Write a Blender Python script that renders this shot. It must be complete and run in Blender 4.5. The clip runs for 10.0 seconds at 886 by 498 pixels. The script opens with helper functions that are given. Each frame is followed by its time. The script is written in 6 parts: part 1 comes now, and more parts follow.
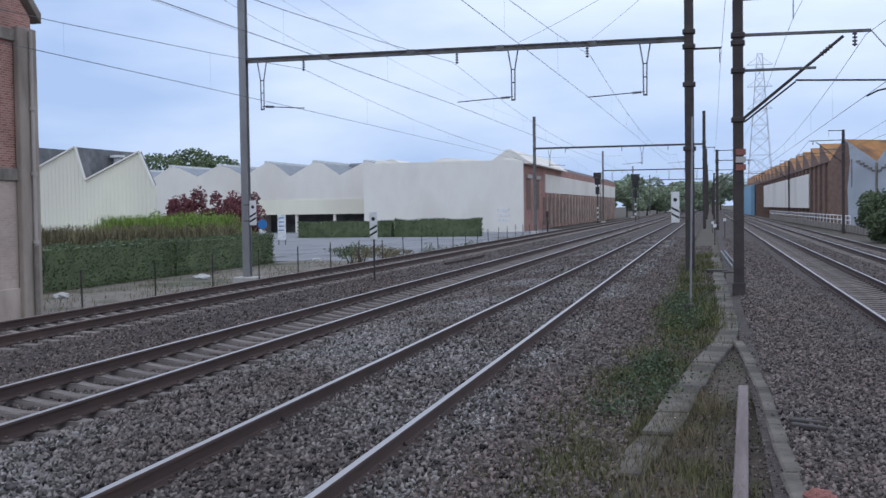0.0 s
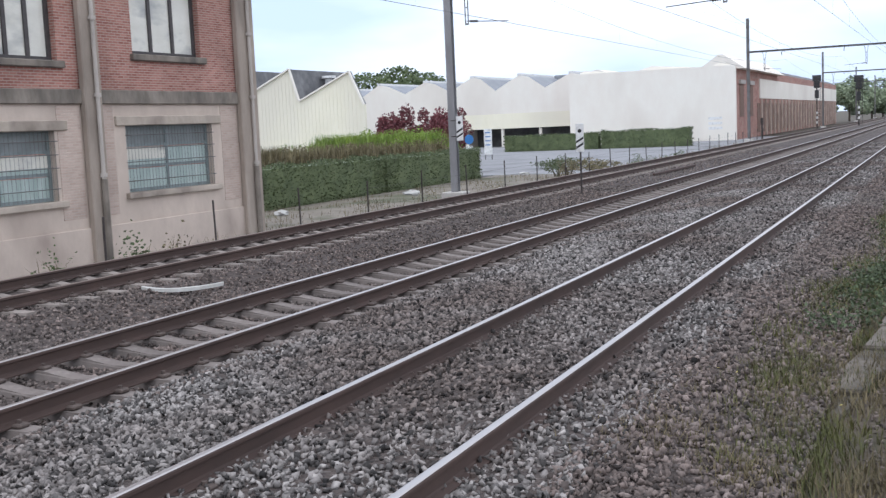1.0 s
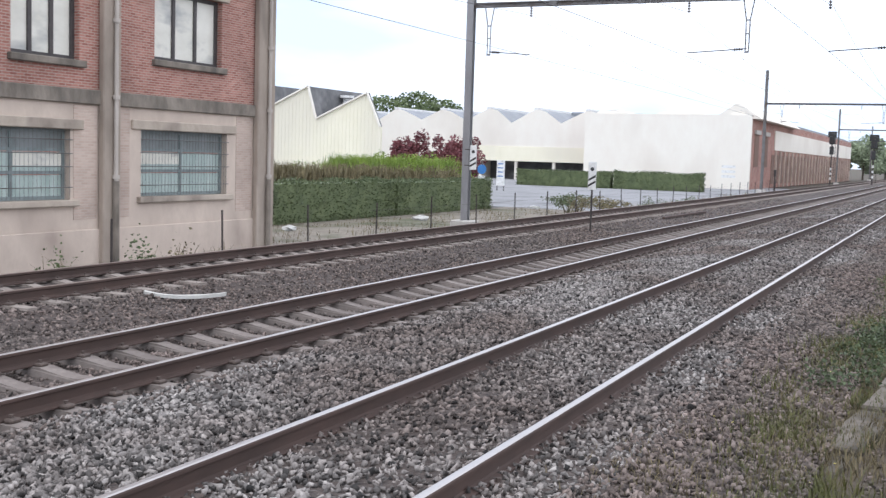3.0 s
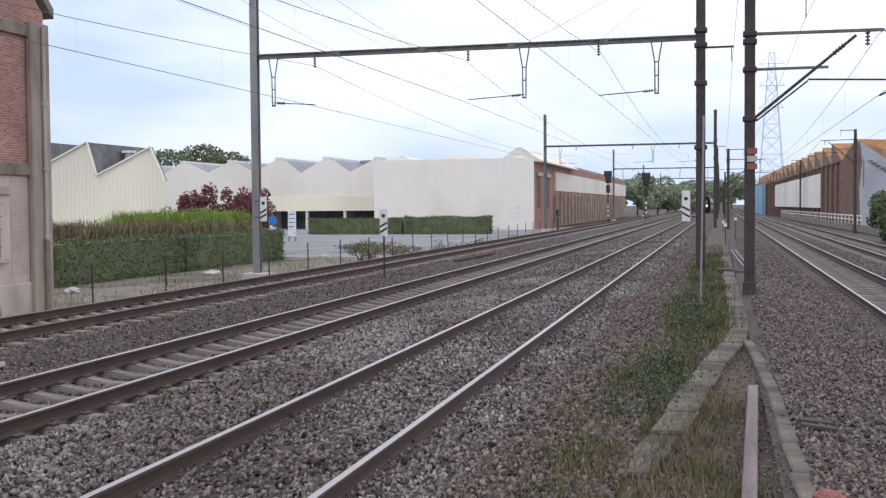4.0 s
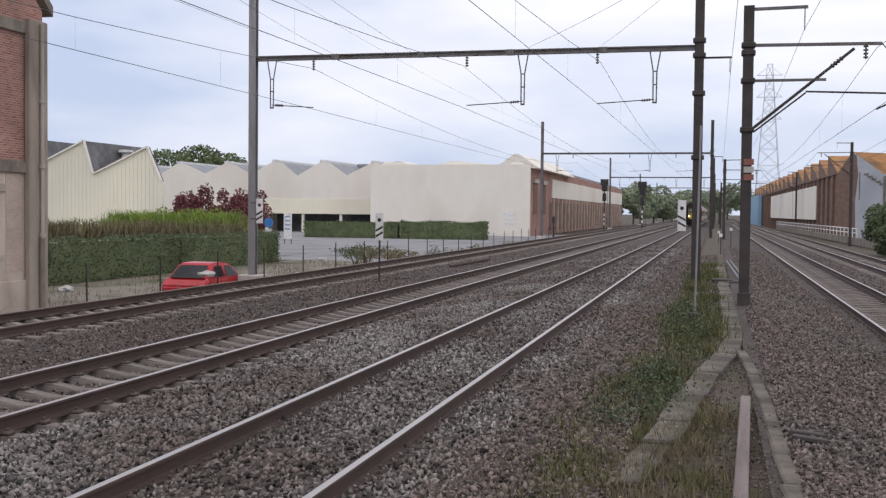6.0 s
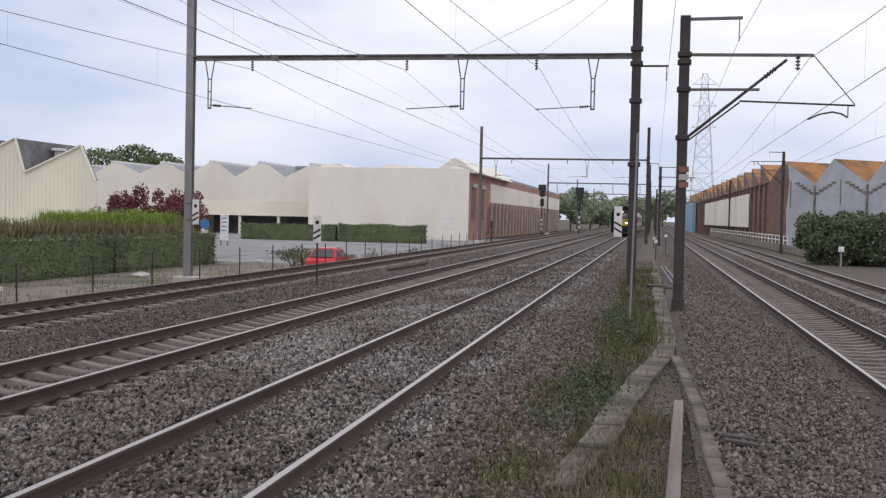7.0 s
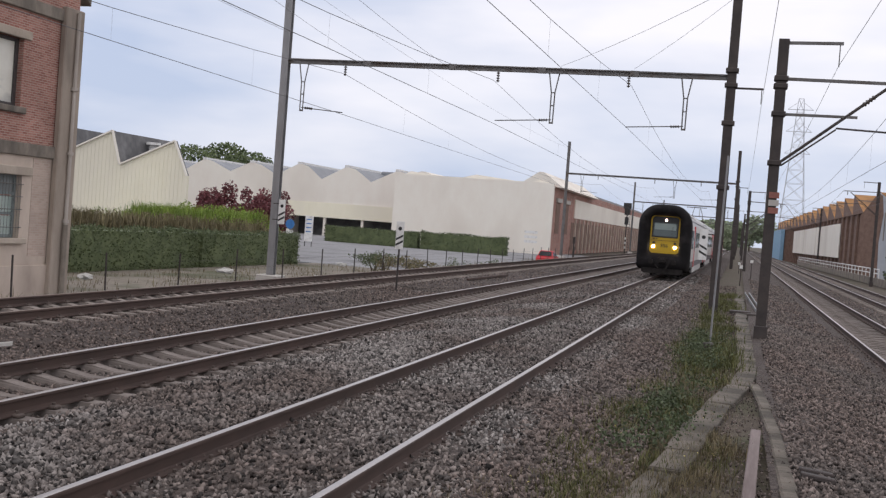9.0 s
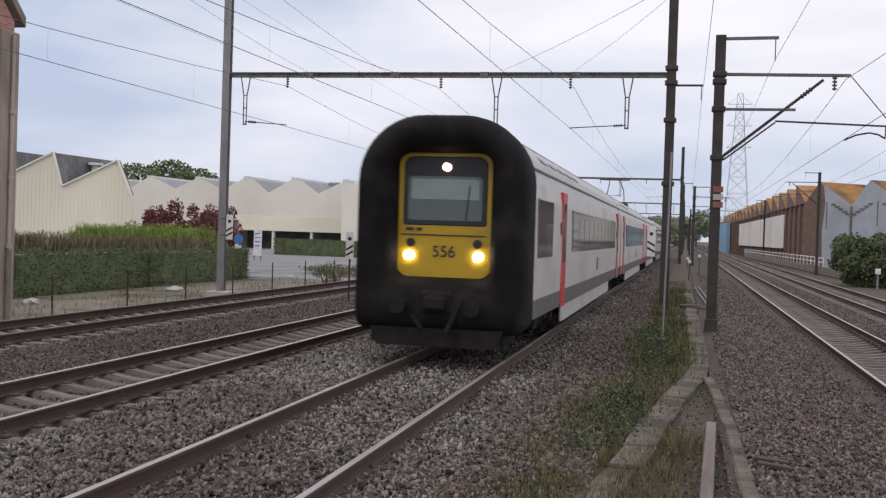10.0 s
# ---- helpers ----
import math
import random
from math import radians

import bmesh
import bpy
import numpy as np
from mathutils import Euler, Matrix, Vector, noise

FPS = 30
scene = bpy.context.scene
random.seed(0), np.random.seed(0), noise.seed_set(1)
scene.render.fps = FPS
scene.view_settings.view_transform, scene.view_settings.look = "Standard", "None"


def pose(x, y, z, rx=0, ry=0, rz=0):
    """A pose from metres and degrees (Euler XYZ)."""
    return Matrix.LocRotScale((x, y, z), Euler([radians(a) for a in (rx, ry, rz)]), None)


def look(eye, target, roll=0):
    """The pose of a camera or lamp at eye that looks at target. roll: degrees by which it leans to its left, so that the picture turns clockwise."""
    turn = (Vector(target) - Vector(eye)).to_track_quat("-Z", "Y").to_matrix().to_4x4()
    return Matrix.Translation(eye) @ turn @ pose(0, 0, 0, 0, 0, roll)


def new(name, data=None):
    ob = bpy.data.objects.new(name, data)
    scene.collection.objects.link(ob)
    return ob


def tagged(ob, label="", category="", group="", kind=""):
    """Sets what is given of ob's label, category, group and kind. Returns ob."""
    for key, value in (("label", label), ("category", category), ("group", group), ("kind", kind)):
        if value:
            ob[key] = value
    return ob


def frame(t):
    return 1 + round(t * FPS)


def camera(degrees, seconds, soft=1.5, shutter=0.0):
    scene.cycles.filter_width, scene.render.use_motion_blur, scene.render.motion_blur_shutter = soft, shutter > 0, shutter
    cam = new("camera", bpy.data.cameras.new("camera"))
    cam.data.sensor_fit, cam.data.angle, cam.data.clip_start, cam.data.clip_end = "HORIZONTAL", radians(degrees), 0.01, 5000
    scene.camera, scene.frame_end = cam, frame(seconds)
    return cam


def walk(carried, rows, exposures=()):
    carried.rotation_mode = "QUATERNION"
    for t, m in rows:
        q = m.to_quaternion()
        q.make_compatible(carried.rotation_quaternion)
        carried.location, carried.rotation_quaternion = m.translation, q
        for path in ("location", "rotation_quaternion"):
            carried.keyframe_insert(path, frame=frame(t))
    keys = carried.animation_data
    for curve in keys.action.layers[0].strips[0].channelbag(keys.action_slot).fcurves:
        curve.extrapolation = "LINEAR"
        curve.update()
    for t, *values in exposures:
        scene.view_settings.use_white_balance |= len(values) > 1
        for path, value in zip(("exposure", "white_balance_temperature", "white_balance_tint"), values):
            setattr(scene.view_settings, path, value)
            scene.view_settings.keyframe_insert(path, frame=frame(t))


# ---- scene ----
cam = camera(44.0, 10.0, soft=1.3, shutter=0.12)
PATH = [
    (0.0, pose(0, 0, 2.09, 90, 0, 13.70) @ pose(0, 0, 0, -2.09) @ pose(0, 0, 0, 0, 0, -0.84)),
    (0.5, pose(0, 0, 2.09, 90, 0, 19.17) @ pose(0, 0, 0, -5.35) @ pose(0, 0, 0, 0, 0, -0.11)),
    (1.0, pose(0, 0, 2.09, 90, 0, 24.64) @ pose(0, 0, 0, -6.29) @ pose(0, 0, 0, 0, 0, -2.56)),
    (1.5, pose(0, 0, 2.09, 90, 0, 28.79) @ pose(0, 0, 0, -6.92) @ pose(0, 0, 0, 0, 0, -3.05)),
    (2.0, pose(0, 0, 2.09, 90, 0, 30.89) @ pose(0, 0, 0, -6.78) @ pose(0, 0, 0, 0, 0, -2.39)),
    (2.2, pose(0, 0, 2.09, 90, 0, 31.06) @ pose(0, 0, 0, -6.17) @ pose(0, 0, 0, 0, 0, -0.78)),
    (3.3, pose(0, 0, 2.09, 90, 0, 20.91) @ pose(0, 0, 0, -3.88) @ pose(0, 0, 0, 0, 0, -0.04)),
    (3.5, pose(0, 0, 2.09, 90, 0, 17.89) @ pose(0, 0, 0, -3.14) @ pose(0, 0, 0, 0, 0, -1.97)),
    (4.0, pose(0, 0, 2.09, 90, 0, 14.22) @ pose(0, 0, 0, -2.22) @ pose(0, 0, 0, 0, 0, -0.48)),
    (4.5, pose(0, 0, 2.09, 90, 0, 13.16) @ pose(0, 0, 0, -2.09) @ pose(0, 0, 0, 0, 0, 0.19)),
    (5.0, pose(0, 0, 2.09, 90, 0, 15.32) @ pose(0, 0, 0, -2.22) @ pose(0, 0, 0, 0, 0, -0.40)),
    (5.5, pose(0, 0, 2.09, 90, 0, 15.11) @ pose(0, 0, 0, -2.03) @ pose(0, 0, 0, 0, 0, 0.10)),
    (7.0, pose(0, 0, 2.09, 90, 0, 10.75) @ pose(0, 0, 0, -1.71) @ pose(0, 0, 0, 0, 0, 1.26)),
    (7.5, pose(0, 0, 2.09, 90, 0, 10.05) @ pose(0, 0, 0, -1.41) @ pose(0, 0, 0, 0, 0, 1.63)),
    (8.0, pose(0, 0, 2.09, 90, 0, 13.47) @ pose(0, 0, 0, -1.62) @ pose(0, 0, 0, 0, 0, -0.19)),
    (8.5, pose(0, 0, 2.09, 90, 0, 17.10) @ pose(0, 0, 0, -1.64) @ pose(0, 0, 0, 0, 0, 2.54)),
    (9.0, pose(0, 0, 2.09, 90, 0, 15.01) @ pose(0, 0, 0, -1.35) @ pose(0, 0, 0, 0, 0, 4.38)),
    (9.5, pose(0, 0, 2.09, 90, 0, 13.86) @ pose(0, 0, 0, -0.76) @ pose(0, 0, 0, 0, 0, 2.06)),
    (10.0, pose(0, 0, 2.09, 90, 0, 12.45) @ pose(0, 0, 0, -0.84) @ pose(0, 0, 0, 0, 0, 1.85)),
]
walk(cam, PATH, exposures=[(0.0, -0.1, 5450, 10), (0.6, 0.33, 5800, 11), (1.2, 0.65, 5980, 10), (2.0, 0.89, 6200, 10), (3.3, 0.76, 6060, 11), (4.0, 0.33, 6150, 13), (4.6, 0.13, 6300, 14), (8.5, 0.04, 6550, 14), (10.0, -0.04, 6600, 14)])

# world: an overcast sky over a thin blue one
SUN_DIR = (-0.35, -0.45, 0.82)
world = bpy.data.worlds.new("world")
scene.world = world
world.use_nodes = True
wn, wl = world.node_tree.nodes, world.node_tree.links
wn.clear()
wo = wn.new("ShaderNodeOutputWorld")
bg = wn.new("ShaderNodeBackground")
sky = wn.new("ShaderNodeTexSky")
sky.sky_type = "NISHITA"
sky.sun_disc = False
sky.sun_elevation = radians(55)
sky.sun_rotation = radians(218)
skyscale = wn.new("ShaderNodeVectorMath")
skyscale.operation = "SCALE"
skyscale.inputs["Scale"].default_value = 0.10
wl.new(sky.outputs[0], skyscale.inputs[0])
wco = wn.new("ShaderNodeTexCoord")
wmap = wn.new("ShaderNodeMapping")
wmap.inputs["Scale"].default_value = (1.0, 1.0, 3.5)
wl.new(wco.outputs["Generated"], wmap.inputs[0])
cl = wn.new("ShaderNodeTexNoise")
cl.inputs["Scale"].default_value = 2.2
cl.inputs["Detail"].default_value = 5
cl.inputs["Roughness"].default_value = 0.5
wl.new(wmap.outputs[0], cl.inputs[0])
cr = wn.new("ShaderNodeValToRGB")
cr.color_ramp.elements[0].position = 0.36
cr.color_ramp.elements[0].color = (0.55, 0.65, 0.84, 1)
cr.color_ramp.elements[1].position = 0.68
cr.color_ramp.elements[1].color = (1.06, 1.06, 1.10, 1)
wsep = wn.new("ShaderNodeSeparateXYZ")
wl.new(wco.outputs["Generated"], wsep.inputs[0])
wadd = wn.new("ShaderNodeMath")
wadd.operation = "MULTIPLY_ADD"
wadd.inputs[1].default_value = 0.22
wl.new(wsep.outputs[0], wadd.inputs[0])
wup = wn.new("ShaderNodeMath")
wup.operation = "MULTIPLY_ADD"
wup.inputs[1].default_value = 0.42
wl.new(wsep.outputs[2], wup.inputs[0])
wl.new(cl.outputs[0], wup.inputs[2])
wl.new(wup.outputs[0], wadd.inputs[2])
wl.new(wadd.outputs[0], cr.inputs[0])
wm = wn.new("ShaderNodeMixRGB")
wm.inputs[0].default_value = 0.88
wl.new(skyscale.outputs[0], wm.inputs[1])
wl.new(cr.outputs[0], wm.inputs[2])
wl.new(wm.outputs[0], bg.inputs[0])
bg.inputs[1].default_value = 1.0
wl.new(bg.outputs[0], wo.inputs[0])
sun = new("sun", bpy.data.lights.new("sun", "SUN"))
sun.data.energy = 0.5
sun.data.angle = radians(35)
sun.data.color = (1.0, 0.97, 0.92)
sun.matrix_world = look((0, 0, 60), (0 - SUN_DIR[0], 0 - SUN_DIR[1], 60 - SUN_DIR[2]))

# ---- materials ----
MATS = {}


def mat(name, c1, c2=None, rough=0.8, metal=0.0, scale=3.0, bump=0.2, bump_scale=None, stretch=(1, 1, 1), spot=None, spot_scale=0.4, spot_lo=0.5, spot_hi=0.7, jitter=0.0, island=False, emit=0.0, detail=6, bump_dist=0.02):
    """Two-scale noise colour, optional stains, relief, and a value shift per object or island."""
    m = bpy.data.materials.new(name)
    m.use_nodes = True
    nd, ln = m.node_tree.nodes, m.node_tree.links
    p = nd["Principled BSDF"]
    p.inputs["Roughness"].default_value = rough
    p.inputs["Metallic"].default_value = metal
    tc = nd.new("ShaderNodeTexCoord")
    mp = nd.new("ShaderNodeMapping")
    mp.inputs["Scale"].default_value = stretch
    ln.new(tc.outputs["Object"], mp.inputs[0])
    nz = nd.new("ShaderNodeTexNoise")
    nz.inputs["Scale"].default_value = scale
    nz.inputs["Detail"].default_value = detail
    nz.inputs["Roughness"].default_value = 0.65
    ln.new(mp.outputs[0], nz.inputs[0])
    rp = nd.new("ShaderNodeValToRGB")
    rp.color_ramp.elements[0].position, rp.color_ramp.elements[1].position = 0.3, 0.7
    rp.color_ramp.elements[0].color = (*c1, 1)
    rp.color_ramp.elements[1].color = (*(c2 or c1), 1)
    ln.new(nz.outputs[0], rp.inputs[0])
    col = rp.outputs[0]
    if spot:
        n2 = nd.new("ShaderNodeTexNoise")
        n2.inputs["Scale"].default_value = spot_scale
        n2.inputs["Detail"].default_value = 4
        ln.new(mp.outputs[0], n2.inputs[0])
        r2 = nd.new("ShaderNodeMapRange")
        r2.inputs[1].default_value, r2.inputs[2].default_value = spot_lo, spot_hi
        ln.new(n2.outputs[0], r2.inputs[0])
        mx = nd.new("ShaderNodeMixRGB")
        ln.new(r2.outputs[0], mx.inputs[0])
        ln.new(col, mx.inputs[1])
        mx.inputs[2].default_value = (*spot, 1)
        col = mx.outputs[0]
    if jitter:
        src = nd.new("ShaderNodeNewGeometry").outputs["Random Per Island"] if island else nd.new("ShaderNodeObjectInfo").outputs["Random"]
        mr = nd.new("ShaderNodeMapRange")
        mr.inputs[3].default_value, mr.inputs[4].default_value = 1 - jitter, 1 + jitter
        ln.new(src, mr.inputs[0])
        hs = nd.new("ShaderNodeHueSaturation")
        ln.new(mr.outputs[0], hs.inputs["Value"])
        ln.new(col, hs.inputs["Color"])
        col = hs.outputs[0]
    ln.new(col, p.inputs["Base Color"])
    if bump:
        bn = nd.new("ShaderNodeTexNoise")
        bn.inputs["Scale"].default_value = bump_scale or scale * 4
        bn.inputs["Detail"].default_value = 5
        ln.new(mp.outputs[0], bn.inputs[0])
        bm_ = nd.new("ShaderNodeBump")
        bm_.inputs["Strength"].default_value = bump
        bm_.inputs["Distance"].default_value = bump_dist
        ln.new(bn.outputs[0], bm_.inputs["Height"])
        ln.new(bm_.outputs[0], p.inputs["Normal"])
    if emit:
        ln.new(col, p.inputs["Emission Color"])
        p.inputs["Emission Strength"].default_value = emit
    if name in ("rubber", "under_frame"):
        p.inputs["Specular IOR Level"].default_value = 0.15
    MATS[name] = m
    return m


def brick_mat(name, c1, c2, mortar):
    m = mat(name, c1, c2, 0.9, scale=2.0, bump=0.0)
    nd, ln = m.node_tree.nodes, m.node_tree.links
    p = nd["Principled BSDF"]
    tc = nd.new("ShaderNodeTexCoord")
    sp = nd.new("ShaderNodeSeparateXYZ")
    cb = nd.new("ShaderNodeCombineXYZ")
    ad = nd.new("ShaderNodeMath")
    ln.new(tc.outputs["Object"], sp.inputs[0])
    ln.new(sp.outputs[0], ad.inputs[0])
    ln.new(sp.outputs[1], ad.inputs[1])
    ln.new(ad.outputs[0], cb.inputs[0])
    ln.new(sp.outputs[2], cb.inputs[1])
    bt = nd.new("ShaderNodeTexBrick")
    bt.inputs["Scale"].default_value = 1.0
    bt.inputs["Brick Width"].default_value = 0.215
    bt.inputs["Row Height"].default_value = 0.068
    bt.inputs["Mortar Size"].default_value = 0.009
    bt.inputs["Color1"].default_value = (*c1, 1)
    bt.inputs["Color2"].default_value = (*c2, 1)
    bt.inputs["Mortar"].default_value = (*mortar, 1)
    ln.new(cb.outputs[0], bt.inputs[0])
    nz = nd.new("ShaderNodeTexNoise")
    nz.inputs["Scale"].default_value = 0.7
    nz.inputs["Detail"].default_value = 6
    ln.new(tc.outputs["Object"], nz.inputs[0])
    mx = nd.new("ShaderNodeMixRGB")
    mx.blend_type = "OVERLAY"
    mx.inputs[0].default_value = 0.5
    ln.new(bt.outputs[0], mx.inputs[1])
    ln.new(nz.outputs[0], mx.inputs[2])
    ln.new(mx.outputs[0], p.inputs["Base Color"])
    b = nd.new("ShaderNodeBump")
    b.inputs["Strength"].default_value = 0.5
    b.inputs["Distance"].default_value = 0.01
    b.invert = True
    ln.new(bt.outputs["Fac"], b.inputs["Height"])
    ln.new(b.outputs[0], p.inputs["Normal"])
    return m


M_SOIL = mat("soil", (0.052, 0.040, 0.029), (0.125, 0.100, 0.075), 0.95, scale=6, spot=(0.060, 0.060, 0.030), spot_scale=0.6, spot_lo=0.48, spot_hi=0.68, bump=0.8, bump_scale=18, detail=8)
# Bed kept dark: the shade in gaps between stones is put into its colour.
M_BALLAST_GAPSHADE = mat("ballast", (0.019, 0.014, 0.014), (0.144, 0.117, 0.103), 0.95, scale=14, bump=1.0, bump_scale=22, bump_dist=0.05, spot=(0.055, 0.040, 0.033), spot_scale=0.35, spot_lo=0.45, spot_hi=0.75, detail=8)
M_STONE = mat("ballast_stone", (0.124, 0.114, 0.106), (0.290, 0.266, 0.249), 0.9, scale=9, bump=0.3, jitter=0.94, island=True, spot=(0.128, 0.104, 0.092), spot_scale=0.3, spot_lo=0.42, spot_hi=0.6)
M_STONE_BROWN = mat("ballast_stone_rusty", (0.082, 0.062, 0.053), (0.205, 0.165, 0.146), 0.92, scale=9, bump=0.3, jitter=0.78, island=True, spot=(0.135, 0.115, 0.103), spot_scale=0.25, spot_lo=0.45, spot_hi=0.62)
M_RAIL = mat("rail_rust", (0.042, 0.027, 0.022), (0.080, 0.048, 0.038), 0.8, scale=3, bump=0.2, stretch=(1, 0.3, 1))
M_HEAD = mat("rail_head", (0.40, 0.375, 0.36), (0.52, 0.49, 0.475), 0.42, metal=0.9, scale=1.5, bump=0.03, stretch=(1, 0.1, 1))
M_HEAD_RUST = mat("rail_head_rusty", (0.16, 0.12, 0.10), (0.25, 0.2, 0.17), 0.6, metal=0.4, scale=1.5, bump=0.05, stretch=(1, 0.1, 1))
M_SLEEPER = mat("sleeper_concrete", (0.150, 0.126, 0.112), (0.240, 0.208, 0.189), 0.9, scale=5, bump=0.35, jitter=0.16, spot=(0.100, 0.080, 0.069), spot_scale=2.2)
M_SLEEPER_DARK = mat("sleeper_old", (0.178, 0.152, 0.131), (0.283, 0.246, 0.220), 0.92, scale=5, bump=0.4, jitter=0.2)
M_CLIP = mat("clip_iron", (0.06, 0.045, 0.04), (0.12, 0.09, 0.075), 0.8, scale=20, bump=0.1)
M_KERB = mat("kerb_concrete", (0.10, 0.085, 0.068), (0.205, 0.178, 0.148), 0.95, scale=4, bump=0.7, spot=(0.060, 0.052, 0.040), spot_scale=1.1, spot_lo=0.42, spot_hi=0.62)
M_CONC = mat("concrete", (0.40, 0.38, 0.35), (0.55, 0.52, 0.48), 0.9, scale=2, bump=0.3, spot=(0.28, 0.26, 0.23), spot_scale=0.5)
M_STEEL = mat("mast_steel", (0.128, 0.124, 0.120), (0.200, 0.192, 0.188), 0.65, metal=0.3, scale=2.5, bump=0.15, spot=(0.112, 0.088, 0.072), spot_scale=1.5)
M_STEEL_DARK = mat("mast_steel_dark", (0.043, 0.037, 0.036), (0.081, 0.066, 0.060), 0.7, metal=0.3, scale=2.5, bump=0.15)
M_GALV = mat("galvanised", (0.24, 0.24, 0.245), (0.34, 0.34, 0.345), 0.6, metal=0.4, scale=3, bump=0.1, stretch=(1, 1, 0.3))
M_WIRE = mat("wire", (0.11, 0.108, 0.115), (0.17, 0.168, 0.175), 0.6, metal=0.4, scale=4, bump=0)
M_INSUL = mat("insulator", (0.05, 0.035, 0.03), (0.08, 0.06, 0.05), 0.3, scale=8, bump=0)
M_BRICK = brick_mat("red_brick", (0.27, 0.105, 0.08), (0.41, 0.20, 0.155), (0.42, 0.33, 0.285))
M_BRICK_PALE = brick_mat("faded_brick", (0.455, 0.345, 0.285), (0.53, 0.42, 0.355), (0.50, 0.42, 0.355))
M_RENDER = mat("grey_render", (0.503, 0.416, 0.349), (0.636, 0.533, 0.448), 0.92, scale=1.4, bump=0.3, spot=(0.371, 0.299, 0.250), spot_scale=0.7, stretch=(1, 1, 0.6))
M_BAND = mat("stained_concrete", (0.15, 0.128, 0.105), (0.31, 0.27, 0.225), 0.93, scale=2.2, bump=0.5, spot=(0.10, 0.088, 0.075), spot_scale=0.9, stretch=(1, 1, 0.5))
M_PIER = mat("stained_pier", (0.30, 0.25, 0.205), (0.43, 0.362, 0.30), 0.93, scale=1.8, bump=0.4, spot=(0.20, 0.168, 0.14), spot_scale=0.8, stretch=(1, 1, 0.35))
M_LINTEL = mat("beige_concrete", (0.38, 0.32, 0.26), (0.52, 0.445, 0.37), 0.92, scale=2.2, bump=0.4, spot=(0.24, 0.20, 0.165), spot_scale=1.1)
M_PIPE = mat("painted_downpipe", (0.40, 0.355, 0.31), (0.55, 0.50, 0.45), 0.7, scale=2, bump=0.15, spot=(0.26, 0.23, 0.20), spot_scale=0.8, stretch=(1, 1, 0.3))
M_FRAME = mat("window_frame_dark", (0.045, 0.04, 0.04), (0.08, 0.07, 0.068), 0.6, scale=6, bump=0.1)
M_FROST_FRAME = mat("frosted_frame", (0.16, 0.19, 0.19), (0.24, 0.28, 0.28), 0.6, scale=5, bump=0.1)
M_SCRUB = mat("scrub_leaf", (0.110, 0.092, 0.046), (0.200, 0.168, 0.086), 0.7, scale=0.8, bump=0, jitter=0.4, island=True)
M_DULLPANE = mat("dull_wired_pane", (0.15, 0.17, 0.17), (0.24, 0.26, 0.26), 0.3, scale=0.9, bump=0, stretch=(1, 2, 1))
# Reflected sky and light on the panes are put into this cream colour.
M_LITPANE = mat("lit_pane", (0.66, 0.64, 0.56), (0.78, 0.76, 0.68), 0.25, scale=0.9, bump=0, spot=(0.42, 0.42, 0.40), spot_scale=0.8, stretch=(1, 1, 2))
M_GREENPANE = mat("frosted_pane", (0.30, 0.385, 0.36), (0.52, 0.60, 0.565), 0.3, scale=0.8, bump=0, stretch=(1, 6, 1))
M_WHITE = mat("white_wall", (0.790, 0.735, 0.650), (0.835, 0.800, 0.715), 0.85, scale=0.5, bump=0.06, spot=(0.715, 0.660, 0.580), spot_scale=0.12, stretch=(1, 1, 0.5))
M_CREAM = mat("cream_wall", (0.806, 0.763, 0.594), (0.880, 0.837, 0.668), 0.8, scale=0.6, bump=0.05, spot=(0.742, 0.700, 0.572), spot_scale=0.15, stretch=(1, 1, 0.4))
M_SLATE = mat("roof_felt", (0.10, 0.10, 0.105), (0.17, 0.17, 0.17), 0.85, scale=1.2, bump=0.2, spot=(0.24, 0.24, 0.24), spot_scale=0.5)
M_ROOFLIGHT = mat("roof_sheet", (0.17, 0.18, 0.20), (0.26, 0.275, 0.29), 0.5, scale=0.6, bump=0.1)
M_ORANGE = mat("rusty_roof", (0.25, 0.115, 0.04), (0.42, 0.21, 0.065), 0.9, scale=0.8, bump=0.2, spot=(0.13, 0.075, 0.045), spot_scale=0.3, spot_lo=0.45, spot_hi=0.65)
M_GREYPAINT = mat("grey_painted_wall", (0.36, 0.38, 0.41), (0.46, 0.48, 0.51), 0.9, scale=0.8, bump=0.1, spot=(0.27, 0.28, 0.30), spot_scale=0.2)
M_BROWNBRICK = mat("brown_brick", (0.14, 0.085, 0.065), (0.23, 0.15, 0.115), 0.9, scale=2, bump=0.2)
M_BLUESHEET = mat("blue_sheet", (0.20, 0.36, 0.50), (0.28, 0.45, 0.60), 0.6, scale=1, bump=0.05)
M_ASPHALT = mat("asphalt", (0.20, 0.20, 0.205), (0.29, 0.29, 0.295), 0.9, scale=2, bump=0.25, spot=(0.15, 0.15, 0.155), spot_scale=0.2)
M_PATH = mat("sandy_verge", (0.135, 0.115, 0.088), (0.235, 0.205, 0.165), 0.95, scale=1.5, bump=0.4, spot=(0.085, 0.088, 0.048), spot_scale=0.35, spot_lo=0.45, spot_hi=0.65)
M_BLADE = mat("grass_blade", (0.050, 0.066, 0.016), (0.122, 0.114, 0.032), 0.7, scale=1.2, bump=0, jitter=0.35, island=True)
M_DRY = mat("dry_grass", (0.095, 0.078, 0.042), (0.190, 0.152, 0.082), 0.8, scale=1.5, bump=0, jitter=0.35, island=True)
M_WEED = mat("weed_leaf", (0.042, 0.060, 0.026), (0.082, 0.108, 0.046), 0.6, scale=2, bump=0, jitter=0.35, island=True)
